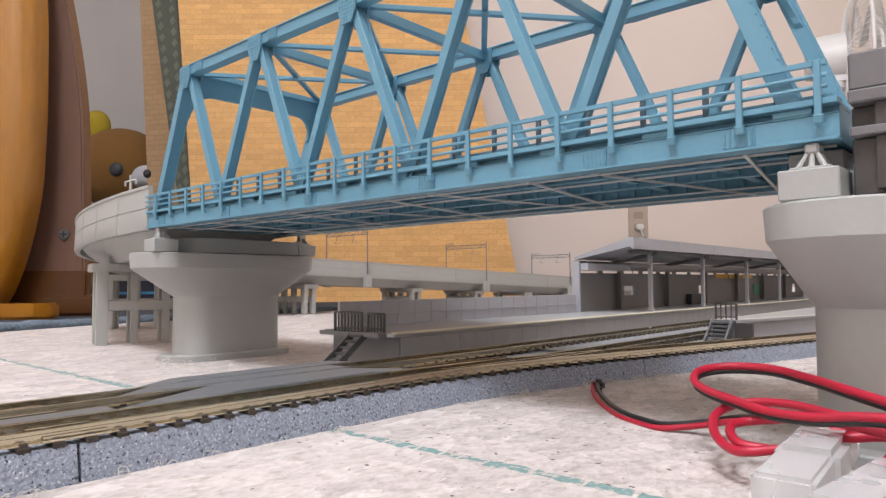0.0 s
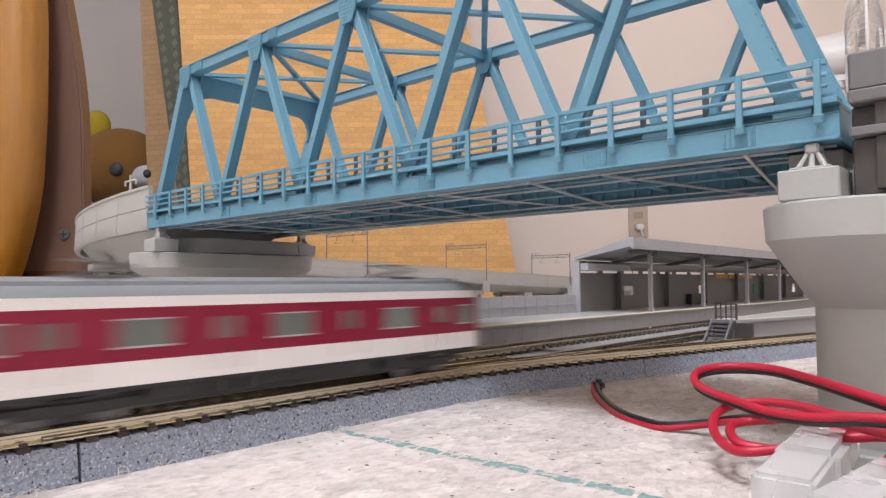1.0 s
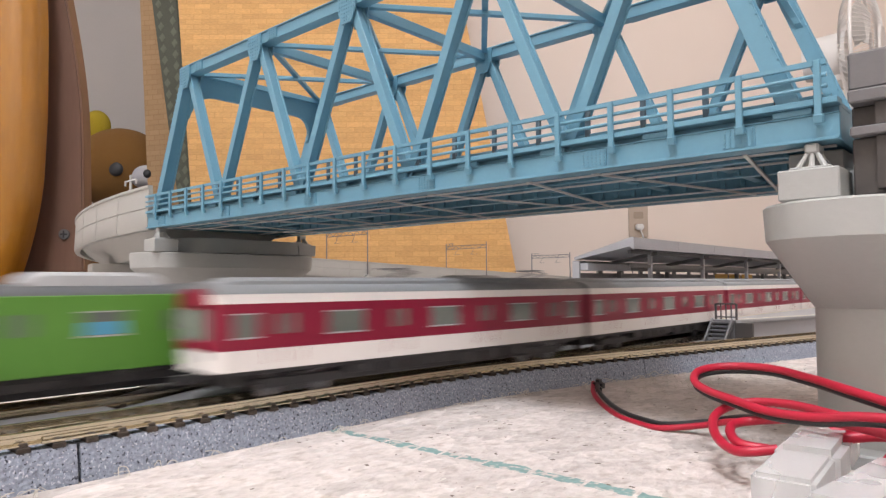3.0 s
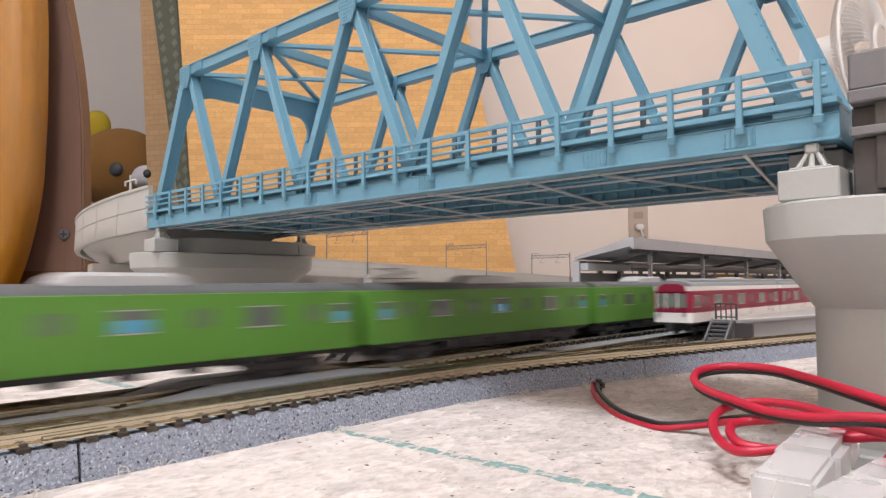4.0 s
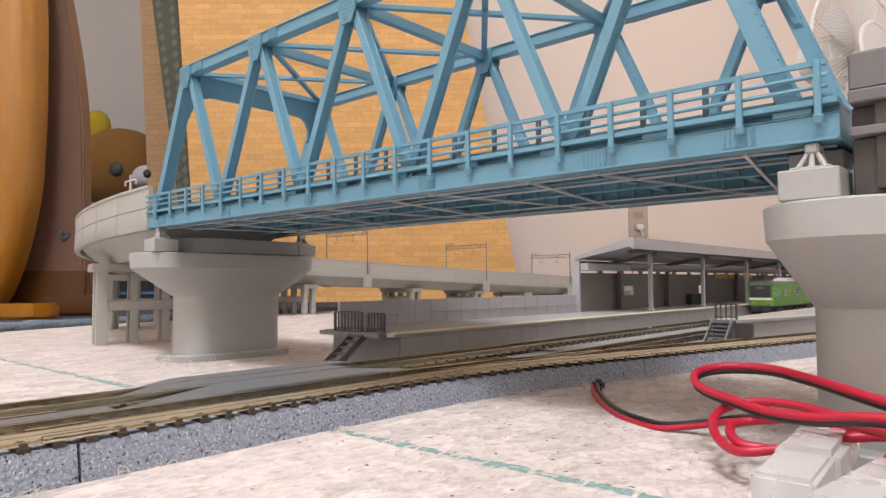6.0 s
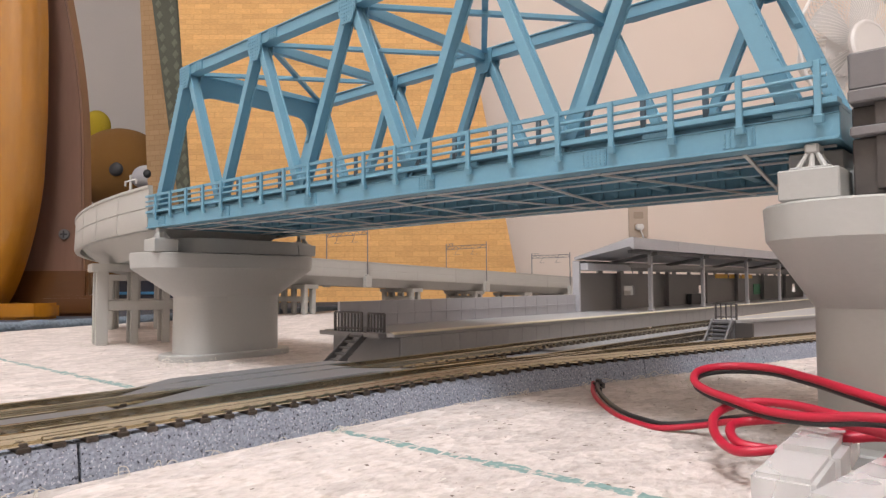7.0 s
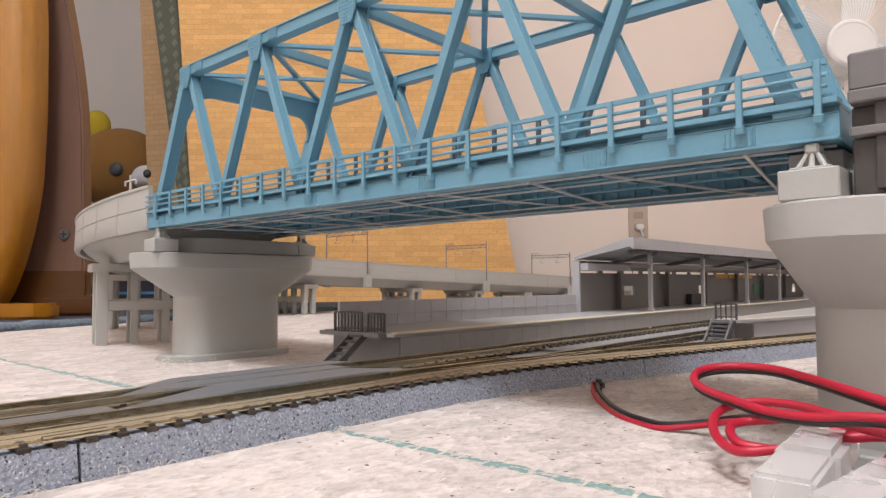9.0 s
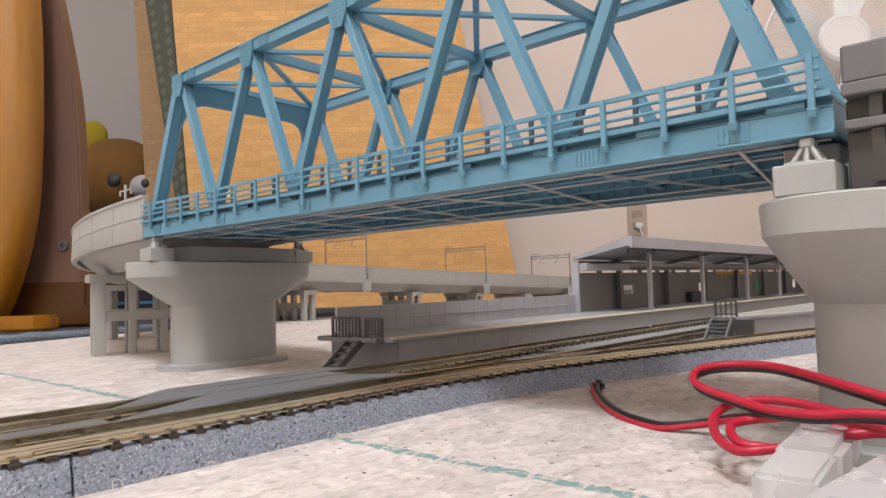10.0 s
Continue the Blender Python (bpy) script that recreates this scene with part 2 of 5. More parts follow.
def sweep(bm, profile, path, mi=0, cap=True):
    """A profile (side, up) carried along a path of places, kept upright; side is to the right of the way."""
    path = [Vector(p) for p in path]
    rings = []
    for i, p in enumerate(path):
        d = (path[min(i + 1, len(path) - 1)] - path[max(i - 1, 0)])
        d.z = 0
        d.normalize()
        s = Vector((d.y, -d.x, 0))
        rings.append([p + s * a + Vector((0, 0, b)) for a, b in profile])
    loft(bm, rings, mi, cap)


def tube(bm, path, r, n=8, mi=0):
    path = [Vector(p) for p in path]
    rings, s = [], None
    for i, p in enumerate(path):
        d = (path[min(i + 1, len(path) - 1)] - path[max(i - 1, 0)]).normalized()
        s = d.orthogonal().normalized() if s is None else (s - d * s.dot(d)).normalized()
        u = d.cross(s)
        rings.append([p + (s * math.cos(2 * math.pi * k / n) + u * math.sin(2 * math.pi * k / n)) * r for k in range(n)])
    loft(bm, rings, mi)


def smooth_path(points, steps=8):
    """A rounded line through the points (Catmull-Rom)."""
    P = [Vector(p) for p in points]
    P = [P[0] * 2 - P[1]] + P + [P[-1] * 2 - P[-2]]
    out = []
    for a, b, c, d in zip(P, P[1:], P[2:], P[3:]):
        for k in range(steps):
            t = k / steps
            out.append(0.5 * ((2 * b) + (c - a) * t + (2 * a - 5 * b + 4 * c - d) * t * t + (3 * b - a - 3 * c + d) * t ** 3))
    return out + [P[-2]]


def mesh_of(name, bm, mats, smooth=0.0, bevel=0.0):
    bmesh.ops.recalc_face_normals(bm, faces=bm.faces[:])
    if bevel:
        edges = [e for e in bm.edges if len(e.link_faces) == 2 and e.calc_face_angle(0) > 0.6]
        bmesh.ops.bevel(bm, geom=edges, offset=bevel, segments=1 if bevel < 0.5 else 2, affect="EDGES", clamp_overlap=True)
    bmesh.ops.scale(bm, vec=(MM, MM, MM), verts=bm.verts[:])
    me = bpy.data.meshes.new(name)
    bm.to_mesh(me)
    bm.free()
    for m in mats if isinstance(mats, (list, tuple)) else [mats]:
        me.materials.append(m)
    if smooth:
        me.shade_smooth()
        me.set_sharp_from_angle(angle=radians(smooth))
    return me


def part(name, bm, mat, parent=None, label="", smooth=0.0, bevel=0.0):
    ob = new(name, mesh_of(name, bm, mat, smooth, bevel))
    if parent is not None:
        ob.parent = parent
    return tagged(ob, label)


def share(ob, parent, x=0, y=0, z=0, rz=0.0):
    """Another piece on the same mesh."""
    o = new(ob.name.split(".")[0], ob.data)
    o.parent = parent
    o.matrix_basis = pose(x * MM, y * MM, z * MM, 0, 0, rz)
    return o


def thing(name, x, y, z, label, category, group="", rz=0.0, kind=""):
    ob = new(name)
    ob.matrix_basis = pose(x * MM, y * MM, z * MM, 0, 0, rz)
    ob.empty_display_size = 0.01
    return tagged(ob, label, category, group, kind)


def whole(name, bm, mat, label, category, x=0, y=0, z=0, rz=0.0, group="", kind="", smooth=0.0, bevel=0.0):
    """A thing of one mesh."""
    ob = part(name, bm, mat, None, "", smooth, bevel)
    ob.matrix_basis = pose(x * MM, y * MM, z * MM, 0, 0, rz)
    return tagged(ob, label, category, group, kind)


def B():
    return bmesh.new()


def stadium(r, b, n=12):
    """A rounded outline, half-width r along x and half-length b along y."""
    out = []
    for k in range(n + 1):
        a = math.pi * k / n
        out.append((r * math.cos(a), b - r + r * math.sin(a)))
    for k in range(n + 1):
        a = math.pi + math.pi * k / n
        out.append((r * math.cos(a), -(b - r) + r * math.sin(a)))
    return out




# ---- room and ground ----
def build_room():
    x0, x1, y0, y1, top, low = -1900, 1900, -2000, 2500, 2350, -14

    def turned(bm, name, mat, label, category):
        return whole(name, bm, mat, label, category, rz=YAW, kind="structure")
    for nm, a in (("wall_north", (x0 - 100, x1 + 100, y1, y1 + 100)), ("wall_south", (x0 - 100, x1 + 100, y0 - 100, y0)),
                  ("wall_west", (x0 - 100, x0, y0, y1)), ("wall_east", (x1, x1 + 100, y0, y1))):
        bm = B(); box(bm, *a, low, top)
        turned(bm, nm, PLASTER, "plain beige papered room wall", "wall")
    bm = B(); box(bm, x0 - 100, x1 + 100, y0 - 100, y1 + 100, low - 60, low)
    turned(bm, "floor", RUG, "blue-grey carpeted room floor", "floor")
    bm = B(); box(bm, x0 - 100, x1 + 100, y0 - 100, y1 + 100, top, top + 80)
    turned(bm, "ceiling", CEILING, "plain white papered room ceiling", "ceiling")
    # added panel before the wall, behind the chair: its grey stands for wall shade
    bm = B(); box(bm, -1880, -640, 2468, 2496, low + 0.5, 2000)
    whole("door_1", bm, WALLSHADE, "added plain grey panel that stands for the shaded wall behind the chair", "door", rz=YAW, kind="structure", bevel=3)
    # wall socket on the north wall
    p = room((1131 - 784) / 1191 * 2490, 2500, 0)
    so = thing("wall_socket", p[0], p[1], 262, "pale beige wall socket with two outlets", "socket", rz=YAW)
    bm = B(); box(bm, -36, 36, -8, 0, -60, 60)
    part("plate", bm, material("socket_plastic", (0.55, 0.45, 0.36), 0.4, 0.03, 200), so, bevel=2)
    for z in (-22, 22):
        bm = B(); box(bm, -18, 18, -12, -7.5, z - 13, z + 13)
        part("outlet", bm, material("socket_insert", (0.42, 0.33, 0.25), 0.4, 0.03, 200), so, bevel=2)
    bm = B(); box(bm, -14, 14, -34, -12, -34, -12)
    plug = part("plug", bm, WHITE, so, "white mains plug in the outlet", bevel=4)
    bm = B(); tube(bm, smooth_path([(0, -30, -30), (8, -34, -60), (16, -30, -110), (14, -20, -200), (20, -20, -270)]), 3.2)
    part("cord", bm, WHITE, so, "white mains cord hanging down", smooth=60)
    # ceiling lamp
    p = room(LAMP_X, LAMP_Y, 0)
    cl = thing("ceiling_lamp", p[0], p[1], 2350, "round white ceiling lamp, lit", "lamp")
    bm = B(); rod(bm, (0, 0, -60), (0, 0, 0), 330, 40, 300)
    part("cover", bm, WHITE, cl)


def build_board():
    bm = B()
    outline = [(330, -1350), (330, 1650), (-760, 1650), (-745, 720), (-700, 524), (-634, 234), (-604, 161), (-560, -60), (-560, -1350)]
    prism(bm, outline, -12, 0)
    whole("ground", bm, BOARD, "off-white pressed fibre board under the railway", "board", kind="structure")
    # guide line drawn under the bridge, and a second on the far side
    rnd = random.Random(4)
    ln = thing("pencil_line", -200, 104, 0, "broken green pencil guide line on the board", "marking", kind="structure")
    x = -560.0
    while x < 250:
        dx = rnd.uniform(4, 11)
        y = 101.5 + (x + 378) * 0.0175
        w = rnd.uniform(1.0, 2.2)
        n = 5
        up = [(x + 200 + dx * k / n, y - 104 + w + rnd.uniform(-0.6, 0.6)) for k in range(n + 1)]
        dn = [(x + 200 + dx * k / n + 0.5, y - 104 - w + rnd.uniform(-0.6, 0.6)) for k in range(n + 1)]
        bm = B(); prism(bm, dn + up[::-1], 0.01, 0.05); part("stroke", bm, CHALK, ln)
        x += dx + rnd.choice((0.6, 0.7, 0.9, 1.2, 2.2))
    # splinters in the board and loose fibres at the edges
    rnd = random.Random(12)
    bm = B()
    for k in range(420):
        near = k % 3 == 0
        x, y = (rnd.uniform(-128, 60), rnd.uniform(60, 190)) if near else (rnd.uniform(-560, 60), rnd.uniform(60, 640))
        if -188 < x < -129:
            continue
        a, l, w = rnd.uniform(0, 3.14), rnd.uniform(0.15, 0.6), rnd.uniform(0.12, 0.34)
        c, s = math.cos(a), math.sin(a)
        prism(bm, [(x - c * l - s * w, y - s * l + c * w), (x - c * l + s * w, y - s * l - c * w), (x + c * l + s * w, y + s * l - c * w), (x + c * l - s * w, y + s * l + c * w)], 0.01, 0.08)
    whole("wood_splinters", bm, SPLINTER, "small dark wood splinters pressed into the board", "splinters", kind="stuff")
    bm = B()

    def tuft(x, y, h, l):
        a = rnd.uniform(0, 6.28)
        q = [(x, y, 0.02), (x + l * 0.3 * math.cos(a), y + l * 0.3 * math.sin(a), h * rnd.uniform(0.5, 1)), (x + l * 0.7 * math.cos(a + 0.5), y + l * 0.7 * math.sin(a + 0.5), h), (x + l * math.cos(a + rnd.uniform(0, 2)), y + l * math.sin(a + rnd.uniform(0, 2)), h * rnd.uniform(0.1, 0.8))]
        tube(bm, smooth_path(q, 3), rnd.uniform(0.05, 0.10), 4)
    for k in range(130):
        tuft(rnd.uniform(-322, -262), rnd.uniform(132, 150) if k % 2 else rnd.uniform(148, 214), rnd.uniform(0.6, 2.2), rnd.uniform(1.5, 5))
    for k in range(130):
        y = rnd.uniform(20, 330)
        tuft(x_line3(y) + 8.2 + rnd.uniform(0, 4), y, rnd.uniform(0.4, 1.6), rnd.uniform(1, 3.5))
    for k in range(90):
        tuft(rnd.uniform(-118, -80), rnd.uniform(195, 250), rnd.uniform(0.6, 2.6), rnd.uniform(2, 5))
    for k in range(160):
        tuft(rnd.uniform(-560, 60), rnd.uniform(60, 600) if k % 2 else rnd.uniform(60, 130), rnd.uniform(0.15, 0.6), rnd.uniform(1, 4))
    for k in range(70):
        tuft(rnd.uniform(-440, -400), rnd.uniform(150, 180), rnd.uniform(0.4, 1.4), rnd.uniform(1, 4))
    whole("loose_fibres", bm, FIBRE, "pale loose fibres standing out of the board", "fibres", kind="stuff", smooth=60)
    # rolled cloth along the board's far edge
    rim = [(-580, -60, 2), (-618, 150, 2.5), (-648, 232, 2), (-690, 400, 2.2), (-716, 524, 2), (-752, 700, 2)]
    path = smooth_path(rim, 40)
    rings = []
    for i, q in enumerate(path):
        d = path[min(i + 1, len(path) - 1)] - path[max(i - 1, 0)]
        s = Vector((d.y, -d.x, 0)).normalized()
        r = 6.2 + 1.2 * noise.noise(q * 0.06)
        rings.append([q + (s * math.cos(6.283 * k / 14) + Vector((0, 0, 1)) * math.sin(6.283 * k / 14)) * (r + 0.7 * noise.noise(Vector((i * 0.9, k * 1.3, 0)))) - Vector((0, 0, 8)) + Vector((0, 0, 6)) for k in range(14)])
    bm = B(); loft(bm, rings)
    whole("rolled_towel", bm, TOWEL, "fuzzy blue-grey rolled towel along the board edge", "towel", smooth=60)


# ---- tracks ----
def x_line1(y):
    return -165.0


def ease(t):
    t = min(max(t, 0.0), 1.0)
    return t * t * (3 - 2 * t)


def x_line2(y):
    return -138.5 + 7.5 * ease((y - 135) / 75)


def x_line3(y):
    if y < 134:
        return -138.5
    if y < 199:
        t = (y - 134) / 65
        return -138.5 + 0.262 * 65 * 0.5 * t * t
    return -138.5 + 0.262 * (32.5 + (y - 199))


BED, RAILTOP = 7.3, 10.0


def path_of(fx, y0, y1, step, z):
    n = max(2, int((y1 - y0) / step))
    return [(fx(y0 + (y1 - y0) * i / n), y0 + (y1 - y0) * i / n, z) for i in range(n + 1)]


def build_bed():
    # one foam underlay: a left strip, the station field, and the branch
    bed = thing("track_bed", -140, 100, 0, "blue-grey speckled ballast foam underlay", "track bed", kind="structure")

    def strip(left, right, y0, y1, name, mat, z=BED, step=12):
        """An underlay between two lines, with sloping flanks."""
        rings = []
        n = max(2, int((y1 - y0) / step))
        for i in range(n + 1):
            y = y0 + (y1 - y0) * i / n
            l, r = left(y) + 140, right(y) + 140
            rings.append([(l - 1.5, y - 100, 0.02), (r + 0.3, y - 100, 0.02), (r - 0.2, y - 100, z * 0.5), (r - 0.95, y - 100, z - 0.45), (r - 1.35, y - 100, z - 0.4), (l, y - 100, z - 0.3)])
        bm = B(); loft(bm, rings)
        part(name, bm, mat, bed, smooth=50)
    strip(lambda y: x_line1(y) - 12, lambda y: x_line3(y) + 7.4, -1320, 47.7, "foam_strip", FOAM)
    strip(lambda y: x_line1(y) - 12, lambda y: x_line3(y) + 7.4, 48.3, 238, "foam_strip", FOAM)
    strip(lambda y: x_line3(y) - 7.4, lambda y: x_line3(y) + 7.4, 238.4, 1000, "foam_strip", FOAM)
    strip(lambda y: x_line1(y) - 11.2, lambda y: x_line2(y) + 11, 238.4, 1600, "foam_strip", BALLAST, BED + 0.8)


def build_tracks():
    rail_profile = [(-1.45, -2.1), (1.45, -2.1), (1.45, -1.9), (0.28, -1.6), (0.28, -0.75), (0.5, -0.6), (0.5, -0.08), (0.4, 0), (-0.4, 0), (-0.5, -0.08), (-0.5, -0.6), (-0.28, -0.75), (-0.28, -1.6), (-1.45, -1.9)]
    bm = B(); box(bm, -6.75, 6.75, -1.15, 1.15, BED - 0.6, BED + 0.4)
    for sx in (-1, 1):
        for u in (-6.4, -3.6):
            box(bm, *sorted((sx * u, sx * (u + 0.6))), -0.75, 0.75, BED + 0.3, BED + 1.15)
    proto = mesh_of("sleeper", bm, SLEEPER, bevel=0.18)
    for label, fx, y0, y1, s0, s1 in (("straight model railway track beside the platform", x_line1, -1320, 1600, 20, 470),
                                      ("model railway track that runs between the platforms", x_line2, -1320, 1600, 20, 470),
                                      ("branch model railway track that bends away", x_line3, 165, 1000, 190, 420)):
        tr = thing("railway_track", 0, 0, 0, label, "railway track", "tracks", kind="structure")
        for side in (-4.85, 4.85):
            bm = B()
            a = max(y0, -1320)
            sweep(bm, [(u + side, v) for u, v in rail_profile], path_of(fx, a, y1, 15, RAILTOP))
            part("rail", bm, BRASS, tr, smooth=40)
        # folded joiners where two lengths of rail meet
        for yj in ((48, 238, 386) if fx is not x_line3 else (238, 386)):
            for side in (-4.85, 4.85):
                bm = B()
                box(bm, -1.75, 1.75, -6, 6, BED + 0.46, BED + 0.98)
                for m in (-1, 1):
                    box(bm, *sorted((m * 0.45, m * 0.95)), -5.6, 5.6, BED + 0.98, BED + 1.5)
                ob = part("rail_joiner", bm, BRASS, tr, bevel=0.12)
                slope = math.atan2(fx(yj + 1) - fx(yj - 1), 2)
                ob.matrix_basis = pose((fx(yj) + side) * MM, yj * MM, 0, 0, 0, -math.degrees(slope))
        rest = B()
        y = y0 + 4
        while y < y1:
            slope = math.degrees(math.atan2(fx(y + 1) - fx(y - 1), 2))
            near = s0 <= y <= s1
            lift = 0.8 * ease((y - 222) / 16) if fx is not x_line3 else 0.0
            if near:
                ob = new("sleeper", proto); ob.parent = tr
                ob.matrix_basis = pose(fx(y) * MM, y * MM, lift * MM, 0, 0, -slope)
            else:
                d = Vector((math.sin(radians(slope)), math.cos(radians(slope)), 0)) * 1.35
                beam(rest, (fx(y) - d.x, y - d.y, BED + 0.05 + lift), (fx(y) + d.x, y + d.y, BED + 0.05 + lift), 13.0, 1.1)
            y += 5.6
        tagged(part("far_sleepers", rest, SLEEPER, tr), kind="stuff")


def build_crossing():
    """Grey re-railing plates between and beside the rails, with ramps at their ends."""
    cr = thing("rerailing_crossing", -165, 110, BED, "grey plastic level-crossing plates with ramped ends", "crossing")

    def ramp(name, xa, xb, ya, yb, top, ramp_l=14, taper=0.0):
        bm = B()
        z0, z1 = 0.02, top - BED
        rings = []
        for y, z, t in ((ya, 0.6, taper), (ya + ramp_l, z1, 0), (yb - ramp_l, z1, 0), (yb, 0.6, taper)):
            rings.append([(xa + 165 + t, y - 110, z0), (xb + 165 - t, y - 110, z0), (xb + 165 - t, y - 110, z - 0.3), (xb + 164.7 - t, y - 110, z), (xa + 165.3 + t, y - 110, z), (xa + 165 + t, y - 110, z - 0.3)])
        loft(bm, rings)
        part(name, bm, CROSSGREY, cr, smooth=30)
    ramp("middle_plate", -168.9, -161.1, 62, 150, 10.2, 16, 2.4)
    ramp("outer_plate", -178.5, -170.7, 70, 160, 10.2, 18, 1.0)
    ramp("between_plate", -159.2, -146.0, 64, 158, 10.2, 26, 3.5)
    bm = B(); box(bm, 165 - 158, 165 - 147, -130, -47, 0.02, 1.3)
    part("infill_strip", bm, CROSSGREY, cr, bevel=0.2)
    # points blades and frog of the junction
    for x0, y0, x1, y1 in ((-141.5, 135, -136.2, 205), (-134.6, 150, -128, 215), (-146.5, 150, -141, 190)):
        bm = B(); beam(bm, (x0 + 165, y0 - 110, 10.05 - BED - 0.6), (x1 + 165, y1 - 110, 10.05 - BED - 0.6), 0.8, 1.3)
        part("points_blade", bm, BRASS, cr)


# ---- truss bridge ----
def build_bridge():
    L, W, S0, PAN, TOP = 280.0, 77.3, 5.8, 53.9, 66.3
    br = thing("truss_bridge", -307.1, 139.6, 61.5, "light blue plastic double-track truss bridge", "bridge")
    T0, T1 = 3.0, W - 3.0
    up_nodes = [S0 + PAN * (i + 0.5) for i in range(5)]
    low_nodes = [S0 + PAN * i for i in range(6)]

    def flip(y, side):
        return y if side == 0 else W - y

    for side in (0, 1):
        ty = T0 if side == 0 else T1
        # plate girder with flanges and the truss's lower chord
        bm = B()
        ya, yb = sorted((flip(0, side), flip(1.4, side)))
        box(bm, 0, L, ya, yb, 0.6, 5.0)
        part("side_girder", bm, BLUE, br, bevel=0.12)
        bm = B(); box(bm, 0, L, *sorted((flip(-0.9, side), flip(4.0, side))), 0, 0.6); part("bottom_flange", bm, BLUE, br, bevel=0.12)
        bm = B(); box(bm, 0, L, *sorted((flip(-0.3, side), flip(2.0, side))), 5.0, 5.3); part("top_flange", bm, BLUE, br, bevel=0.1)
        bm = B()
        box(bm, 0.5, L - 0.5, *sorted((flip(2.4, side), flip(5.0, side))), 0.7, 8.2)
        part("lower_chord", bm, BLUE, br, bevel=0.15)
        # walkway ledge
        bm = B()
        box(bm, 0, L, *sorted((flip(-1.3, side), flip(2.3, side))), 6.7, 7.9)
        part("walkway", bm, BLUE, br, bevel=0.12)
        bm = B(); box(bm, -3.5, 3.5, *sorted((flip(-0.15, side), flip(0.9, side))), 5.32, 6.68)
        stiff = mesh_of("walkway_bracket", bm, BLUE, bevel=0.2)
        for k in range(11):
            ob = new("walkway_bracket", stiff); ob.parent = br
            ob.matrix_basis = pose((L - 8 - k * PAN / 2) * MM, 0, 0)
        # railing
        ry = flip(-1.2, side)
        for z, r in ((14.5, 0.5), (12.1, 0.42), (10.0, 0.42)):
            bm = B()
            beam(bm, (0.6, ry, z), (L - 1.6, ry, z), 0.9, r * 2) if z > 14 else rod(bm, (0.6, ry, z), (L - 1.6, ry, z), r, 8)
            part("handrail", bm, BLUE, br, smooth=40)
        bm = B()
        oy = -0.55 if side == 0 else 0.55
        beam(bm, (0, oy, 4.3), (0, oy, 14.9), 1.25, 1.0, (0, 1, 0))
        beam(bm, (0, oy * 0.2, 3.2), (0, oy, 4.8), 1.7, 1.3, (0, 1, 0))
        post = mesh_of("railing_post", bm, BLUE, bevel=0.15)
        for k in range(20):
            ob = new("railing_post", post); ob.parent = br
            ob.matrix_basis = pose((276.9 - 14.0 * k) * MM, ry * MM, 0)
        # plain posts of the inner guard, half-way between the railing posts
        bm = B(); beam(bm, (0, 0, 7.7), (0, 0, 15.6), 1.2, 0.9, (0, 1, 0))
        guard = mesh_of("guard_post", bm, GUARD, bevel=0.12)
        for k in range(20):
            ob = new("guard_post", guard); ob.parent = br
            ob.matrix_basis = pose((3.0 + 14.0 * k) * MM, flip(2.0, side) * MM, 0)
        bm = B(); beam(bm, (0.6, flip(2.0, side), 9.0), (L - 1.6, flip(2.0, side), 9.0), 0.6, 0.5)
        part("guard_rail", bm, BLUE, br)
        # truss members
        bm = B()
        beam(bm, (up_nodes[0] - 3, ty, TOP), (up_nodes[4] + 3, ty, TOP), 4.4, 3.8)
        beam(bm, (up_nodes[0] - 4, ty, TOP + 2.2), (up_nodes[4] + 4, ty, TOP + 2.2), 5.6, 0.6)
        part("top_chord", bm, BLUE, br, bevel=0.15)
        for i in range(5):
            for a, b, w in ((low_nodes[i], up_nodes[i], 4.4), (low_nodes[i + 1], up_nodes[i], 4.4)):
                end = (i == 0 and a == low_nodes[0]) or (i == 4 and a == low_nodes[5])
                bm = B()
                p, q = (a - (3.2 if end and i == 4 else 0), ty, 6.0), (b + (0.35 if b < a else -0.35) * 3, ty, TOP - (0 if end else 1.0))
                if end:
                    beam(bm, p, q, 4.2, 2.8, (1, 0, 0))
                    beam(bm, (p[0], ty + 2.3, p[2]), (q[0], ty + 2.3, q[2]), 0.6, 4.0, (1, 0, 0))
                    beam(bm, (p[0], ty - 2.3, p[2]), (q[0], ty - 2.3, q[2]), 0.6, 4.0, (1, 0, 0))
                    for k in range(24):
                        t = (k + 0.5) / 24
                        x, z = p[0] + (q[0] - p[0]) * t, p[2] + (q[2] - p[2]) * t
                        for s2 in (-2.75, 2.75):
                            e = 1.95 if i == 4 else -1.95
                            box(bm, x + e - 0.24, x + e + 0.24, ty + s2 - 0.1, ty + s2 + 0.22, z - 0.24, z + 0.24)
                else:
                    # an H section: web and two flanges
                    beam(bm, p, q, 3.2, 1.9, (1, 0, 0))
                    beam(bm, (p[0], ty - 1.7, p[2]), (q[0], ty - 1.7, q[2]), 0.5, 2.9, (1, 0, 0))
                    beam(bm, (p[0], ty + 1.7, p[2]), (q[0], ty + 1.7, q[2]), 0.5, 2.9, (1, 0, 0))
                part("end_post" if end else "diagonal", bm, BLUE, br, bevel=0.1)
        # gusset plates with rivets
        bm = B()
        for s in (-1, 1):
            y = s * 2.75
            plate_xz(bm, [(-4.3, 2.0), (-4.3, -3.0), (-2.3, -7.4), (2.3, -7.4), (4.3, -3.0), (4.3, 2.0)], y - 0.3, y + 0.3)
            for r in range(7):
                for c in range(7):
                    z, x = 1.0 - r * 1.25, -3.5 + c * 1.17
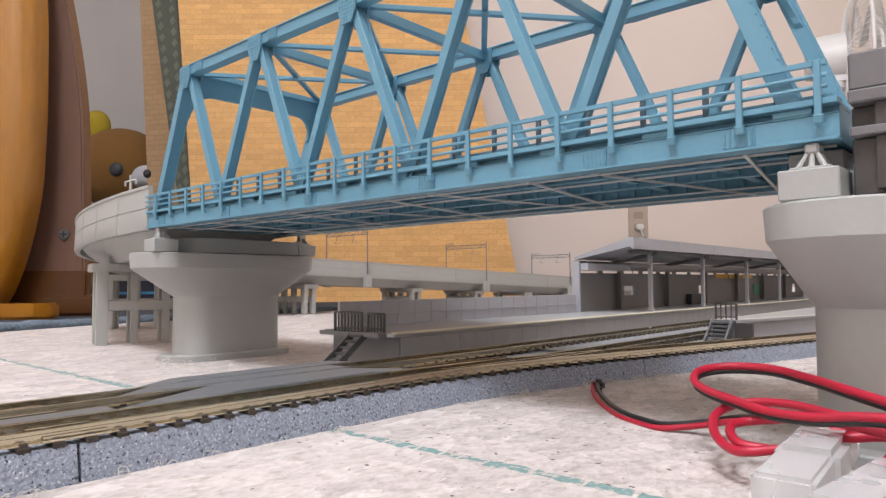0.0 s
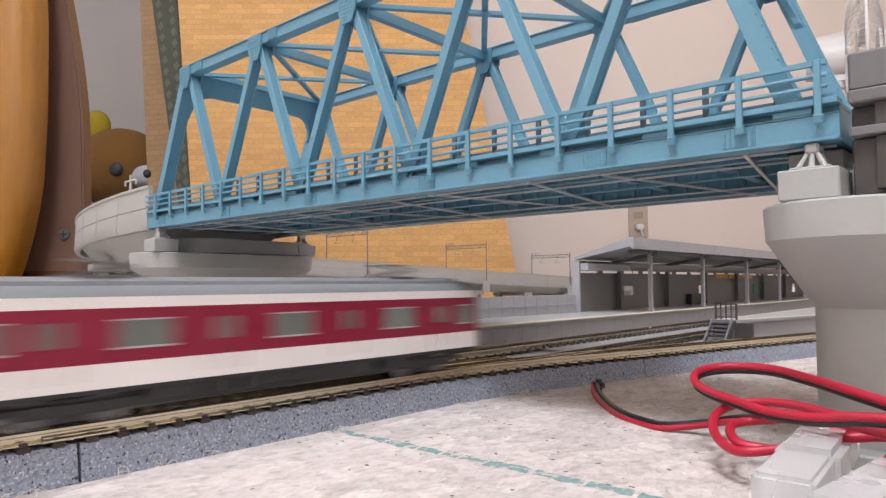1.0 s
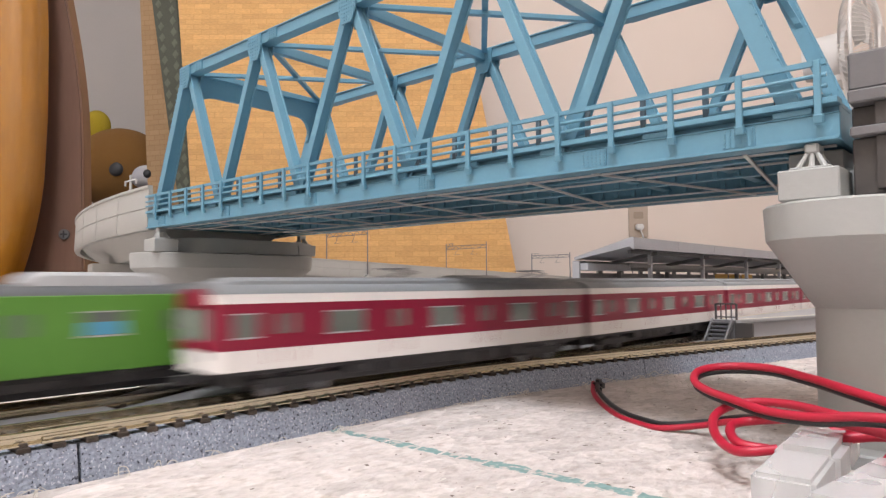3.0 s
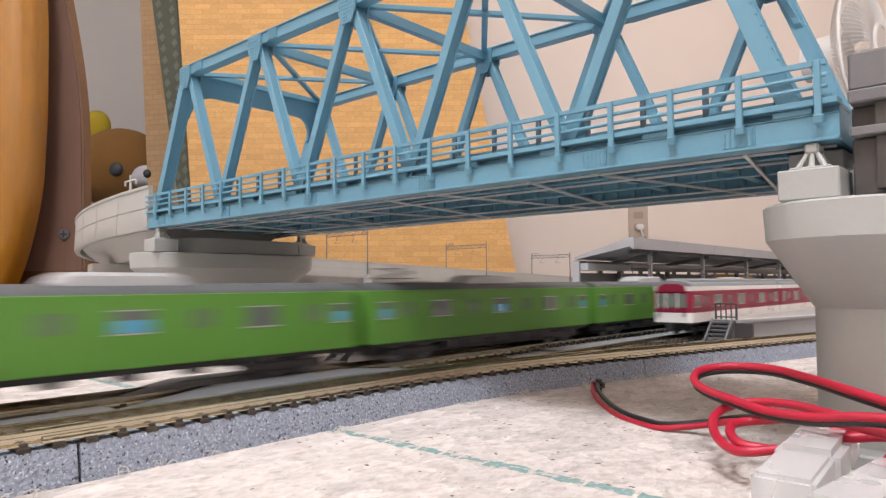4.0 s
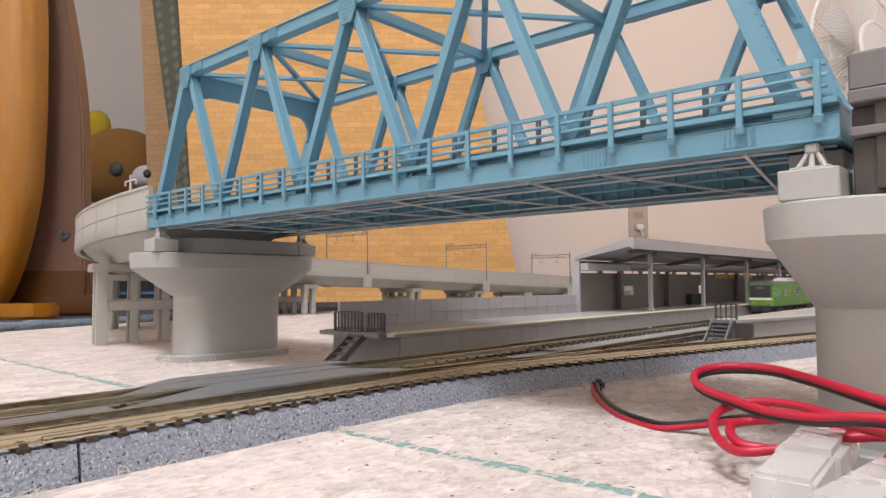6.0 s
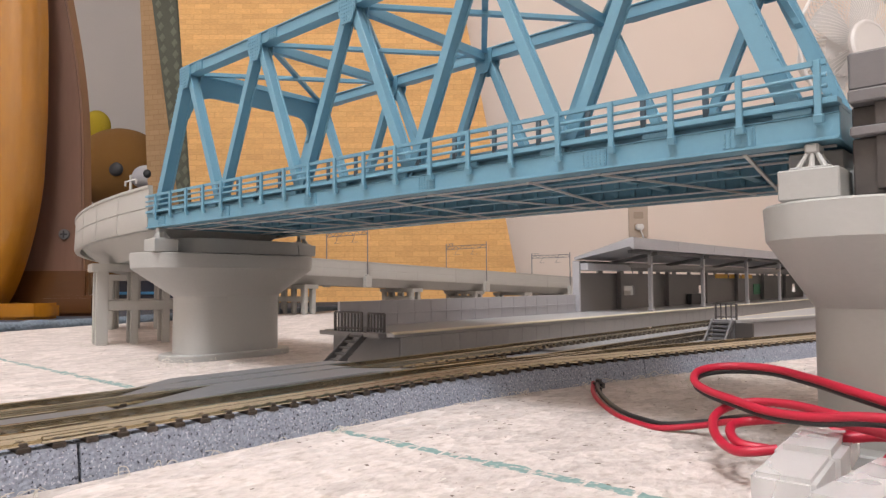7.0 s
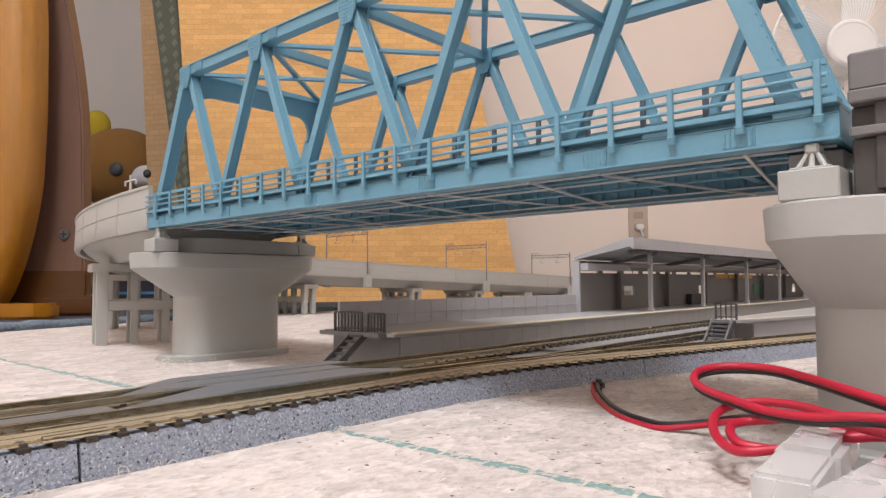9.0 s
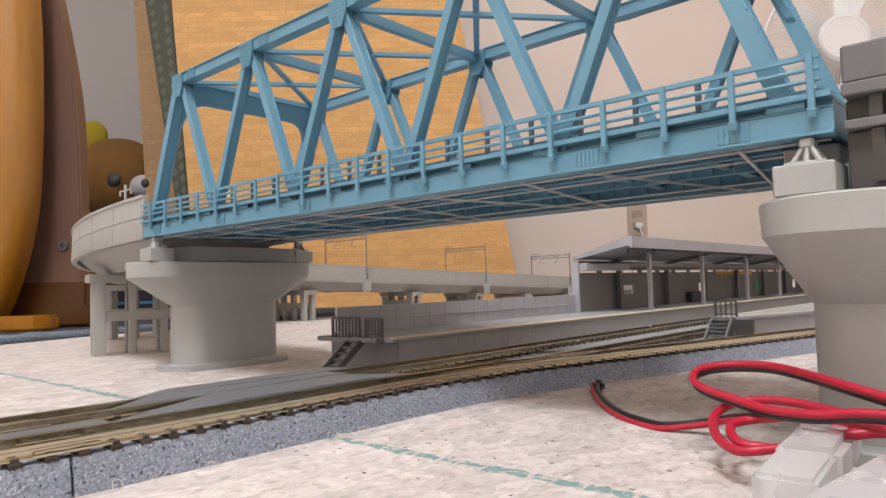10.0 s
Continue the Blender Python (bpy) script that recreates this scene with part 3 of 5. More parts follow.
                    if abs(x) < 3.8 - max(0, -z - 2.6) * 0.5:
                        box(bm, x - 0.28, x + 0.28, y + s * 0.3, y + s * 0.52, z - 0.28, z + 0.28) if s > 0 else box(bm, x - 0.28, x + 0.28, y - 0.52, y - 0.3, z - 0.28, z + 0.28)
        gus = mesh_of("gusset_plate", bm, BLUE)
        for i in range(5):
            ob = new("gusset_plate", gus); ob.parent = br
            ob.matrix_basis = pose(up_nodes[i] * MM, ty * MM, TOP * MM)
        # splice plates on the girder, with rivets
        bm = B()
        s = -1 if side == 0 else 1
        box(bm, -3.2, 3.2, -0.18, 0.18, -1.95, 1.95)
        for r in range(5):
            for c in range(6):
                box(bm, -2.65 + c * 1.06 - 0.2, -2.65 + c * 1.06 + 0.2, -0.4, 0.4, -1.5 + r * 0.75 - 0.17, -1.5 + r * 0.75 + 0.17)
        spl = mesh_of("splice_plate", bm, BLUE)
        for x in (262.1, 229.7, 176.1, 122.0, 67.5, 14):
            ob = new("splice_plate", spl); ob.parent = br
            ob.matrix_basis = pose(x * MM, flip(-0.2, side) * MM, 2.75 * MM)
        bm = B()
        box(bm, -3.0, 3.0, -0.25, 0.25, -1.8, 1.8)
        for r in range(4):
            for c in range(5):
                box(bm, -2.4 + c * 1.2 - 0.25, -2.4 + c * 1.2 + 0.25, -0.45, 0.45, -1.35 + r * 0.9 - 0.22, -1.35 + r * 0.9 + 0.22)
        csp = mesh_of("chord_splice", bm, BLUE)
        for i in range(5):
            for dx in (11,):
                if up_nodes[i] + dx < up_nodes[4]:
                    ob = new("chord_splice", csp); ob.parent = br
                    ob.matrix_basis = pose((up_nodes[i] + dx) * MM, (ty + s * 2.45) * MM, TOP * MM)
    # struts and crossed bracing over the tracks
    for i in range(1, 4):
        bm = B(); beam(bm, (up_nodes[i], T0 + 2, TOP - 0.6), (up_nodes[i], T1 - 2, TOP - 0.6), 2.6, 3.6)
        part("top_strut", bm, BLUE, br, bevel=0.12)
    for i in range(4):
        for a, b in ((up_nodes[i], up_nodes[i + 1]), (up_nodes[i + 1], up_nodes[i])):
            bm = B(); beam(bm, (a, T0 + 2, TOP - (0.2 if a < b else -1.2)), (b, T1 - 2, TOP - (0.2 if a < b else -1.2)), 2.2, 1.6)
            part("top_bracing", bm, BLUE, br, bevel=0.12)
    # portals: deep beams with rounded haunches, leaning with the end posts
    for i, sgn in ((0, -1), (4, 1)):
        bm = B()
        yy = [T0 + 2.2, T1 - 2.2]
        outline = [(yy[0], 1.2), (yy[0], -20)]
        for k in range(9):
            a = math.pi / 2 * k / 8
            outline.append((yy[0] + 1.2 + 10 * (1 - math.cos(a)), -18 + 10 * math.sin(a)))
        for k in range(9):
            a = math.pi / 2 * k / 8
            outline.append((yy[1] - 1.2 - 10 * (1 - math.sin(a)), -8 - 10 * (1 - math.cos(a))))
        outline += [(yy[1], -20), (yy[1], 1.2)]
        n = len(outline)
        pts = []
        for dx in (-0.9, 0.9):
            for y, z in outline:
                pts.append((up_nodes[i] + dx + sgn * (-z) * 0.447, y, TOP + z))
        faces_of(bm, pts, [tuple(range(n)), tuple(range(n, 2 * n))[::-1]] + [(k, n + k, n + (k + 1) % n, (k + 1) % n) for k in range(n)])
        bmesh.ops.triangulate(bm, faces=bm.faces[:])
        part("portal", bm, BLUE, br)
        bm = B(); beam(bm, (up_nodes[i], T0 + 2, TOP + 0.4), (up_nodes[i], T1 - 2, TOP + 0.4), 4.0, 2.4)
        part("portal_cap", bm, BLUE, br, bevel=0.12)
    # floor: deck plate, floor beams, stringers, wind bracing
    bm = B(); box(bm, 0.5, L - 0.5, 5.2, W - 5.2, 7.0, 7.8)
    part("deck_plate", bm, BLUE, br)
    for k in range(11):
        x = S0 + PAN / 2 * k
        bm = B(); box(bm, x - 0.6, x + 0.6, 5.1, W - 5.1, 2.2, 7.0); box(bm, x - 1.3, x + 1.3, 5.1, W - 5.1, 1.8, 2.3)
        part("floor_beam", bm, BLUE, br)
    # stringers: plate webs with upright stiffeners and wide bottom flanges
    bm = B(); box(bm, -0.7, 0.7, -1.1, 1.1, 1.0, 6.9)
    stiffener = mesh_of("web_stiffener", bm, BLUE, bevel=0.15)
    for y in (17, 38.6, 60.3):
        bm = B(); box(bm, 1, L - 1, y - 0.4, y + 0.4, 0.9, 7.0); box(bm, 1, L - 1, y - 1.1, y + 1.1, 0.5, 0.9)
        part("stringer", bm, BLUE, br)
        for k in range(48):
            ob = new("web_stiffener", stiffener); ob.parent = br
            ob.matrix_basis = pose((S0 + 2.8 + k * 5.6) * MM, y * MM, 0)
    for x in (0.6, L - 2.0):
        bm = B(); box(bm, x, x + 1.4, 5.1, W - 5.1, 0.3, 7.4); part("end_beam", bm, BLUE, br, bevel=0.15)
    bracing = material("pale_bracing_plastic", (0.58, 0.58, 0.57), 0.4, 0.05, 700)
    for y in (7.0, 20, W - 20, W - 7.0):
        bm = B(); beam(bm, (2, y, 0.1), (L - 2, y, 0.1), 0.55, 0.45); part("bracing_rail", bm, bracing, br)
    for k in range(10):
        a = S0 + PAN / 2 * (k + (0.5 if k % 2 else 0.2))
        d = -12 if k % 2 else 16
        bm = B(); beam(bm, (a, 4.2, 0.1), (a + d, W - 4.2, 0.1), 0.8, 0.5)
        part("wind_bracing", bm, bracing, br)


def build_pier(x, y, bearings):
    """A pale wall pier: base plate, rounded shaft, flared head, and four bearings on top."""
    pr = thing("bridge_pier", x, y, 0, "pale grey plastic bridge pier with flared rounded head", "pier", "bridge piers")
    bm = B()
    loft(bm, [[(px, py, z) for px, py in stadium(r, b)] for z, r, b in ((0.02, 15.6, 33.5), (2.6, 15.6, 33.5), (3.0, 15.2, 33.0))])
    part("base_plate", bm, PALE, pr, smooth=30)
    bm = B()
    loft(bm, [[(px, py, z) for px, py in stadium(r, b)] for z, r, b in ((3.0, 11.8, 27.2), (30.0, 11.7, 27.0))])
    part("shaft", bm, PALE, pr, smooth=30)
    bm = B()
    loft(bm, [[(px, py, z) for px, py in stadium(r, b)] for z, r, b in ((30.0, 11.8, 27.2), (30.4, 12.0, 27.7), (42.8, 16.2, 46.9), (43.4, 16.6, 47.4), (49.8, 17.0, 47.7), (50.2, 16.6, 47.3))])
    part("head", bm, PALE, pr, smooth=20)
    bm = B()
    loft(bm, [[(px, py + 8, z) for px, py in stadium(r, b)] for z, r, b in ((50.6, 13.5, 38), (52.0, 13.5, 38), (57.5, 12.5, 35.5))])
    part("bearing_table", bm, PALE, pr, smooth=30)
    for dy in (-38.5, 38.5):
        for dx in bearings:
            bm = B(); box(bm, dx - 5.2, dx + 5.2, dy - 5.5, dy + 5.5, 50.4, 56.2)
            part("bearing_plinth", bm, PALE, pr, bevel=0.3)
            bm = B(); box(bm, dx - 3.6, dx + 3.6, dy - 3.8, dy + 3.8, 56.15, 56.8); part("bearing_sole", bm, PALE, pr, bevel=0.2)
            for k in (-1, 0, 1):
                for m in (-1, 1):
                    bm = B(); rod(bm, (dx + k * 2.3, dy + m * 2.4, 56.6), (dx + k * 0.7, dy + m * 1.4, 59.8), 0.62, 8, 0.4); part("bearing_leg", bm, PALE, pr, smooth=40)
            bm = B(); box(bm, dx - 1.25, dx + 1.25, dy - 2.2, dy + 2.2, 59.4, 61.4); part("bearing_saddle", bm, PALE, pr, bevel=0.4)
    return pr


# ---- viaducts ----
EASY_R, EASY_S, ARC_R = 480.0, 168.0, 312.6
ARC = EASY_S + ARC_R * (math.pi / 2 - EASY_S / EASY_R)


def viaduct_path(s):
    """Centre line of the curved ramp: s mm from the bridge's end; the deck's parapet top falls along it."""
    if s < 0:
        return (-307.1 - s, 178.2, 81.8)
    a1 = EASY_S / EASY_R
    if s < EASY_S:
        a = s / EASY_R
        return (-307.1 - EASY_R * math.sin(a), 178.2 + EASY_R - EASY_R * math.cos(a), 81.8 - 0.02 * s)
    x1, y1, z1 = -307.1 - EASY_R * math.sin(a1), 178.2 + EASY_R - EASY_R * math.cos(a1), 81.8 - 0.02 * EASY_S
    if s < ARC:
        a = a1 + (s - EASY_S) / ARC_R
        return (x1 - ARC_R * (math.sin(a) - math.sin(a1)), y1 + ARC_R * (math.cos(a1) - math.cos(a)), z1 - (z1 - 65.66) * (s - EASY_S) / (ARC - EASY_S))
    return (x1 - ARC_R * (1 - math.sin(a1)), y1 + ARC_R * math.cos(a1) + s - ARC, 65.66 - 0.035 * (s - ARC))


def build_ramp():
    girder = [(-31, -21), (-35, -16.5), (-35, -15.2), (35, -15.2), (35, -16.5), (31, -21), (24, -26), (20, -31), (-20, -31), (-24, -26)]
    side = [(35.05, -20.8), (38.0, -20.8), (38.6, -19.5), (38.3, -11.0), (37.8, -10.85), (37.8, -10.6), (38.27, -10.45), (38.0, -1.6), (38.6, -1.2), (38.6, 0), (36.2, 0), (36.2, -1.2), (35.05, -15)]
    arc = ARC
    spans = [(0.4, 137, "curve"), (137.4, 274, "curve"), (274.4, 412, "curve"), (412.4, arc, "curve")]
    s = arc + 0.4
    while s < arc + 950:
        spans.append((s, s + 240, "straight")); s += 240.4
    for s0, s1, kindname in spans:
        base = viaduct_path((s0 + s1) / 2)
        vd = thing("viaduct_span", base[0], base[1], base[2] - 31, "pale grey plastic %s viaduct span with parapets" % ("curved" if kindname == "curve" else "straight"), "viaduct", "viaduct spans")
        o = Vector((base[0], base[1], base[2] - 31))
        path = [Vector(viaduct_path(s0 + (s1 - s0) * k / 16)) - o for k in range(17)]
        bm = B(); sweep(bm, girder, path); part("girder", bm, VIADUCT, vd, smooth=30)
        panels = 4 if kindname == "curve" else 6
        for mirror in (1, -1):
            for k in range(panels):
                a, b = s0 + (s1 - s0) * k / panels + 0.06, s0 + (s1 - s0) * (k + 1) / panels - 0.06
                bm = B(); sweep(bm, [(u * mirror, v) for u, v in side], [Vector(viaduct_path(a + (b - a) * j / 5)) - o for j in range(6)])
                part("parapet_panel", bm, VIADUCT, vd, smooth=30)
        for lane in (-17, 17):
            bm = B(); sweep(bm, [(lane - 12, -15.1), (lane + 12, -15.1), (lane + 9, -12.5), (lane - 9, -12.5)], path); part("ballast_bed", bm, BALLAST, vd)
            for q in (-4.85, 4.85):
                bm = B(); sweep(bm, [(lane + q - 0.5, -12.4), (lane + q + 0.5, -12.4), (lane + q + 0.5, -10.2), (lane + q - 0.5, -10.2)], path); part("rail", bm, BRASS, vd)


def build_bent(s):
    """A two-legged trestle under the ramp."""
    p, q = Vector(viaduct_path(s)), Vector(viaduct_path(s + 1))
    rz = math.degrees(math.atan2(q.y - p.y, q.x - p.x))
    top = p.z - 31.05
    bt = thing("viaduct_trestle", p.x, p.y, 0, "pale grey plastic trestle with cross beams under the viaduct", "trestle", "viaduct trestles", rz=rz)
    for dy in (-27, 27):
        for dx in (-6, 6):
            bm = B(); box(bm, dx - 2.8, dx + 2.8, dy - 3.2, dy + 3.2, 0.02, top - 5); part("leg", bm, VIADUCT, bt, bevel=0.5)
    bm = B(); box(bm, -10.5, 10.5, -33, 33, top - 5, top); part("cap_beam", bm, VIADUCT, bt, bevel=0.5)
    if top > 20:
        for dx in (-6, 6):
            bm = B(); box(bm, dx - 2.0, dx + 2.0, -23.8, 23.8, top * 0.42, top * 0.42 + 6); part("tie_beam", bm, VIADUCT, bt, bevel=0.4)
            for dy in (-9, 9):
                bm = B(); box(bm, dx - 1.9, dx + 1.9, dy - 2.1, dy + 2.1, 0.02, top - 5); part("inner_leg", bm, VIADUCT, bt, bevel=0.4)


def build_mast(s, h=48):
    """A pair of posts on the parapets that carry a lattice beam."""
    p, q = Vector(viaduct_path(s)), Vector(viaduct_path(s + 1))
    rz = math.degrees(math.atan2(q.y - p.y, q.x - p.x))
    ms = thing("catenary_gantry", p.x, p.y, p.z - 16, "grey overhead-line gantry with lattice beam on the viaduct", "gantry", "overhead-line gantries", rz=rz)
    for dy in (-41, 41):
        bm = B(); rod(bm, (0, dy, -6), (0, dy, h + 12), 0.95, 6, 0.8); part("post", bm, STEEL, ms)
        bm = B(); box(bm, -5, 5, dy - 2.6, dy + 2.6, -16, -2); box(bm, -3, 3, dy - 2.2, dy + 2.2, -2, 0); part("bracket", bm, VIADUCT, ms, bevel=0.4)
    bm = B()
    beam(bm, (0, -41, h + 8), (0, 41, h + 8), 0.8, 0.8); beam(bm, (0, -41, h + 3), (0, 41, h + 3), 0.8, 0.8)
    for k in range(12):
        a = -41 + 82 * k / 12
        beam(bm, (0, a, h + (8 if k % 2 else 3)), (0, a + 82 / 12, h + (3 if k % 2 else 8)), 0.6, 0.6)
    for dy in (-17, 17):
        beam(bm, (0, dy, h + 3), (0, dy + 6, h - 6), 0.4, 0.4); beam(bm, (0, dy - 6, h - 6), (0, dy + 8, h - 6), 0.4, 0.4)
    part("lattice_beam", bm, STEEL, ms)
    bm = B(); box(bm, -0.4, 0.4, 26, 38, h + 11.5, h + 12); box(bm, -0.4, 0.4, 27, 27.6, h + 7, h + 12); box(bm, -0.4, 0.4, 33, 33.6, h + 7, h + 12); part("feeder_frame", bm, STEEL, ms)


def build_right_viaduct():
    """The girder span that meets the bridge's near end."""
    vd = thing("girder_span", -25.6, 178, 51, "dark grey plastic girder span beside the blue bridge, webs darkened as shade", "viaduct")
    box_l, W2 = 300, 38.6
    # girder and webs are coloured darker for the shade below the parapet
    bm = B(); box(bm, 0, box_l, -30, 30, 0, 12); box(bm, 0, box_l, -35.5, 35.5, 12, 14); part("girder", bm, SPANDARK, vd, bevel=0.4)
    for m in (-1, 1):
        bm = B(); box(bm, 0, box_l, *sorted((m * 35, m * 38.4)), 19.0, 26.0); part("parapet", bm, SPANGREY, vd, bevel=0.4)
        bm = B(); box(bm, 0, box_l, *sorted((m * 35, m * 39.5)), 16.5, 18.9); part("ledge", bm, SPANGREY, vd, bevel=0.3)
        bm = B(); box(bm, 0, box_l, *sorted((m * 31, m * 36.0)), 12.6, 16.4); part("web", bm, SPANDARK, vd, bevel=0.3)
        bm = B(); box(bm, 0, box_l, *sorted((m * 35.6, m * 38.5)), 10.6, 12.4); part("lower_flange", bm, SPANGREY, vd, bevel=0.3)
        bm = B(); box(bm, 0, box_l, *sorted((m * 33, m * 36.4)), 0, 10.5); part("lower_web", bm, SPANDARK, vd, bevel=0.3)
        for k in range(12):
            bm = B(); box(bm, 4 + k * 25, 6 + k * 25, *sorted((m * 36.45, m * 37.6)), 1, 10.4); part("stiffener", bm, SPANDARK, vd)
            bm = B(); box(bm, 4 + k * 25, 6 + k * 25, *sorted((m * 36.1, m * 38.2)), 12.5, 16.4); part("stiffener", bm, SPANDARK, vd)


# ---- station ----
PLAT = 17.5
RAILGREY = material("railing_grey_plastic", (0.062, 0.058, 0.058), 0.5, 0.05, 600)


def build_station():
    y0, y1 = 170.0, 1150.0
    pf = thing("station_platform", -196, y0, 0, "long grey plastic station platform with paved top", "platform")
    bm = B(); box(bm, -19, 19.2, 4, y1 - y0, 0.02, PLAT - 1.6); part("body", bm, PLATGREY, pf)
    bm = B(); box(bm, -20, 20.2, 0, y1 - y0, PLAT - 1.6, PLAT); part("paving", bm, PLATGREY, pf, bevel=0.25)
    bm = B(); box(bm, 15.8, 18.6, 2, y1 - y0, PLAT + 0.02, PLAT + 0.12); part("edge_line", bm, CREAM, pf)
    bm = B(); box(bm, 18.7, 20.6, 0, y1 - y0, PLAT - 0.5, PLAT + 0.1); part("edge_coping", bm, CREAM, pf, bevel=0.15)
    bm = B(); box(bm, 19.25, 19.7, 0.04, 10.86, 0.05, PLAT - 1.7)
    panel = mesh_of("wall_panel", bm, PLATGREY, bevel=0.12)
    for k in range(60):
        ob = new("wall_panel", panel); ob.parent = pf
        ob.matrix_basis = pose(0, (4 + k * 10.9) * MM, 0)
    bm = B(); box(bm, -18.8, 19.1, 3.6, 4.0, 0.02, PLAT - 1.7); part("end_panel", bm, DARKGREY, pf)
    # back parapet with panels
    bm = B(); box(bm, -20.0, -18.4, 6.6, 17.4, PLAT, 28.3); box(bm, -18.4, -17.9, 6.6, 17.45, 22.3, 22.9)
    pan = mesh_of("parapet_panel", bm, MIDGREY, bevel=0.08)
    for k in range(17):
        ob = new("parapet_panel", pan); ob.parent = pf
        ob.matrix_basis = pose(0, k * 10.9 * MM, 0)
    # steps and railings at the platform's end
    st = thing("platform_stairs", -196, y0 - 10, 0, "dark grey steps with railings at the platform end", "stairs", "platform stairs")
    for k in range(7):
        bm = B(); box(bm, 0.6, 7.0, -9 + k * 2.4, -5.6 + k * 2.4, 3.5 + k * 2.05, 4.3 + k * 2.05); part("tread", bm, RAILGREY, st)
    for x in (0.2, 7.4):
        bm = B(); beam(bm, (x, -10, 3.4), (x, 7.9, 17.0), 0.8, 2.2); part("stringer", bm, RAILGREY, st)

    def railing(xa, ya, xb, yb, z, h, parent, nbar):
        for zz, t in ((z + h, 0.75), (z + 1.2, 0.6)):
            bm = B(); beam(bm, (xa, ya, zz), (xb, yb, zz), t, t); part("rail", bm, RAILGREY, parent)
        for k in range(nbar + 1):
            t = k / nbar
            w = 0.85 if k in (0, nbar) else 0.5
            bm = B(); beam(bm, (xa + (xb - xa) * t, ya + (yb - ya) * t, z), (xa + (xb - xa) * t, ya + (yb - ya) * t, z + h), w, w, (0, 1, 0)); part("baluster", bm, RAILGREY, parent)
    bm = B(); box(bm, -18, 16, 6, 9.9, PLAT - 1.6, PLAT); part("landing", bm, DARKGREY, st)
    railing(-10.8, 8, 2.8, 9.6, PLAT, 7.2, st, 8)
    railing(5.6, 10.4, 13.0, 11.6, PLAT, 6.9, st, 5)
    # shelter: back wall with openings, posts, sloping roof
    sh = thing("platform_shelter", -196, 362, PLAT, "grey plastic platform shelter with sloping roof and windows", "shelter")
    ya, yb = 0, 780

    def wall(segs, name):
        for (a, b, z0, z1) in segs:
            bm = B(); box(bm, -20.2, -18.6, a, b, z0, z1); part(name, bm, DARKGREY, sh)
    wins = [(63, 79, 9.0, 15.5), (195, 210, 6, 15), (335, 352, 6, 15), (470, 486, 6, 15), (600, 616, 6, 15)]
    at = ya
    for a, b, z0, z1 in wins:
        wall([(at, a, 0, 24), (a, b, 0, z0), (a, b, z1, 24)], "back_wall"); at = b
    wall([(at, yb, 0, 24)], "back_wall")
    wall([(ya, yb, 27.4, 31.5)], "wall_plate")
    for k in range(27):
        bm = B(); box(bm, -20.0, -18.8, k * 29, k * 29 + 5, 24, 27.4); part("mullion", bm, DARKGREY, sh)
    bm = B(); box(bm, -20.2, -15.5, -1.6, 0, 0, 31); part("end_wall", bm, MIDGREY, sh)
    for k in range(6):
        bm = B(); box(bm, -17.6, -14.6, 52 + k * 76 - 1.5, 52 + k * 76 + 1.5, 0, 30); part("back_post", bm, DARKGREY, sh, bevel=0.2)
    for y in (42, 129, 225, 317, 405, 495, 585, 675, 760):
        bm = B(); box(bm, 8.8, 11.2, y - 1.2, y + 1.2, 0, 38); box(bm, 8.2, 11.8, y - 1.8, y + 1.8, 0, 1.2); part("post", bm, MIDGREY, sh, bevel=0.2)
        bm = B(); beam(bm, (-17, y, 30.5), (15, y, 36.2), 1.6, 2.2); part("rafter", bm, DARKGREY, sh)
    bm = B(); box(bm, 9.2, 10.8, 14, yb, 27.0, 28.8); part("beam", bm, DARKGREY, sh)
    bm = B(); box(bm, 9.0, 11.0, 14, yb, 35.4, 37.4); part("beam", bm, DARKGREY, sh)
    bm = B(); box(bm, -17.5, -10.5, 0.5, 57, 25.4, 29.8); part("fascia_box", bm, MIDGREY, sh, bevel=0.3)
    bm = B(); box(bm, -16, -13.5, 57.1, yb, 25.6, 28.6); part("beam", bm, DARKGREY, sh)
    # roof in bays
    a = 3.0
    while a < yb:
        b = min(a + 64, yb)
        bm = B()
        plate = [(-21.5, 32.0), (15.6, 39.0), (17.4, 37.4), (18.2, 37.6), (18.2, 44.2), (16.4, 44.4), (-21.5, 33.6)]
        loft(bm, [[(x, a, z) for x, z in plate], [(x, b - 0.25, z) for x, z in plate]])
        part("roof_panel", bm, MIDGREY, sh, smooth=20)
        a = b
    bm = B(); box(bm, -17.9, -14, 168, 196, 0, 8.5); part("bench", bm, SOOT, sh, "black bench by the wall", bevel=0.3)
    bm = B(); box(bm, -18.5, -18.0, 334, 353, 5.4, 15.6); part("poster", bm, material("green_poster", (0.05, 0.22, 0.12), 0.5, 0.3, 300), sh, "green framed notice")
    for k in range(3):
        bm = B(); box(bm, -18.4, -18.0, 232 + k * 34, 262 + k * 34, 21, 24.8); part("sign_board", bm, material("amber_sign", (0.60, 0.33, 0.03), 0.5, 0.2, 300), sh, "amber sign board")
    # second platform between the tracks
    isl = thing("island_platform", -114, 329, 0, "narrow grey island platform with cream edge lines", "platform")
    outline = [(-6, 0), (5.5, 0), (28, 88), (75, 270), (-6, 270)]
    bm = B(); prism(bm, [(-5, 5), (4.6, 5), (27, 88), (74, 269), (-5, 269)], 0.02, PLAT - 1.5); part("body", bm, MIDGREY, isl)
    bm = B(); prism(bm, outline, PLAT - 1.5, PLAT); part("paving", bm, PLATGREY, isl, bevel=0.2)
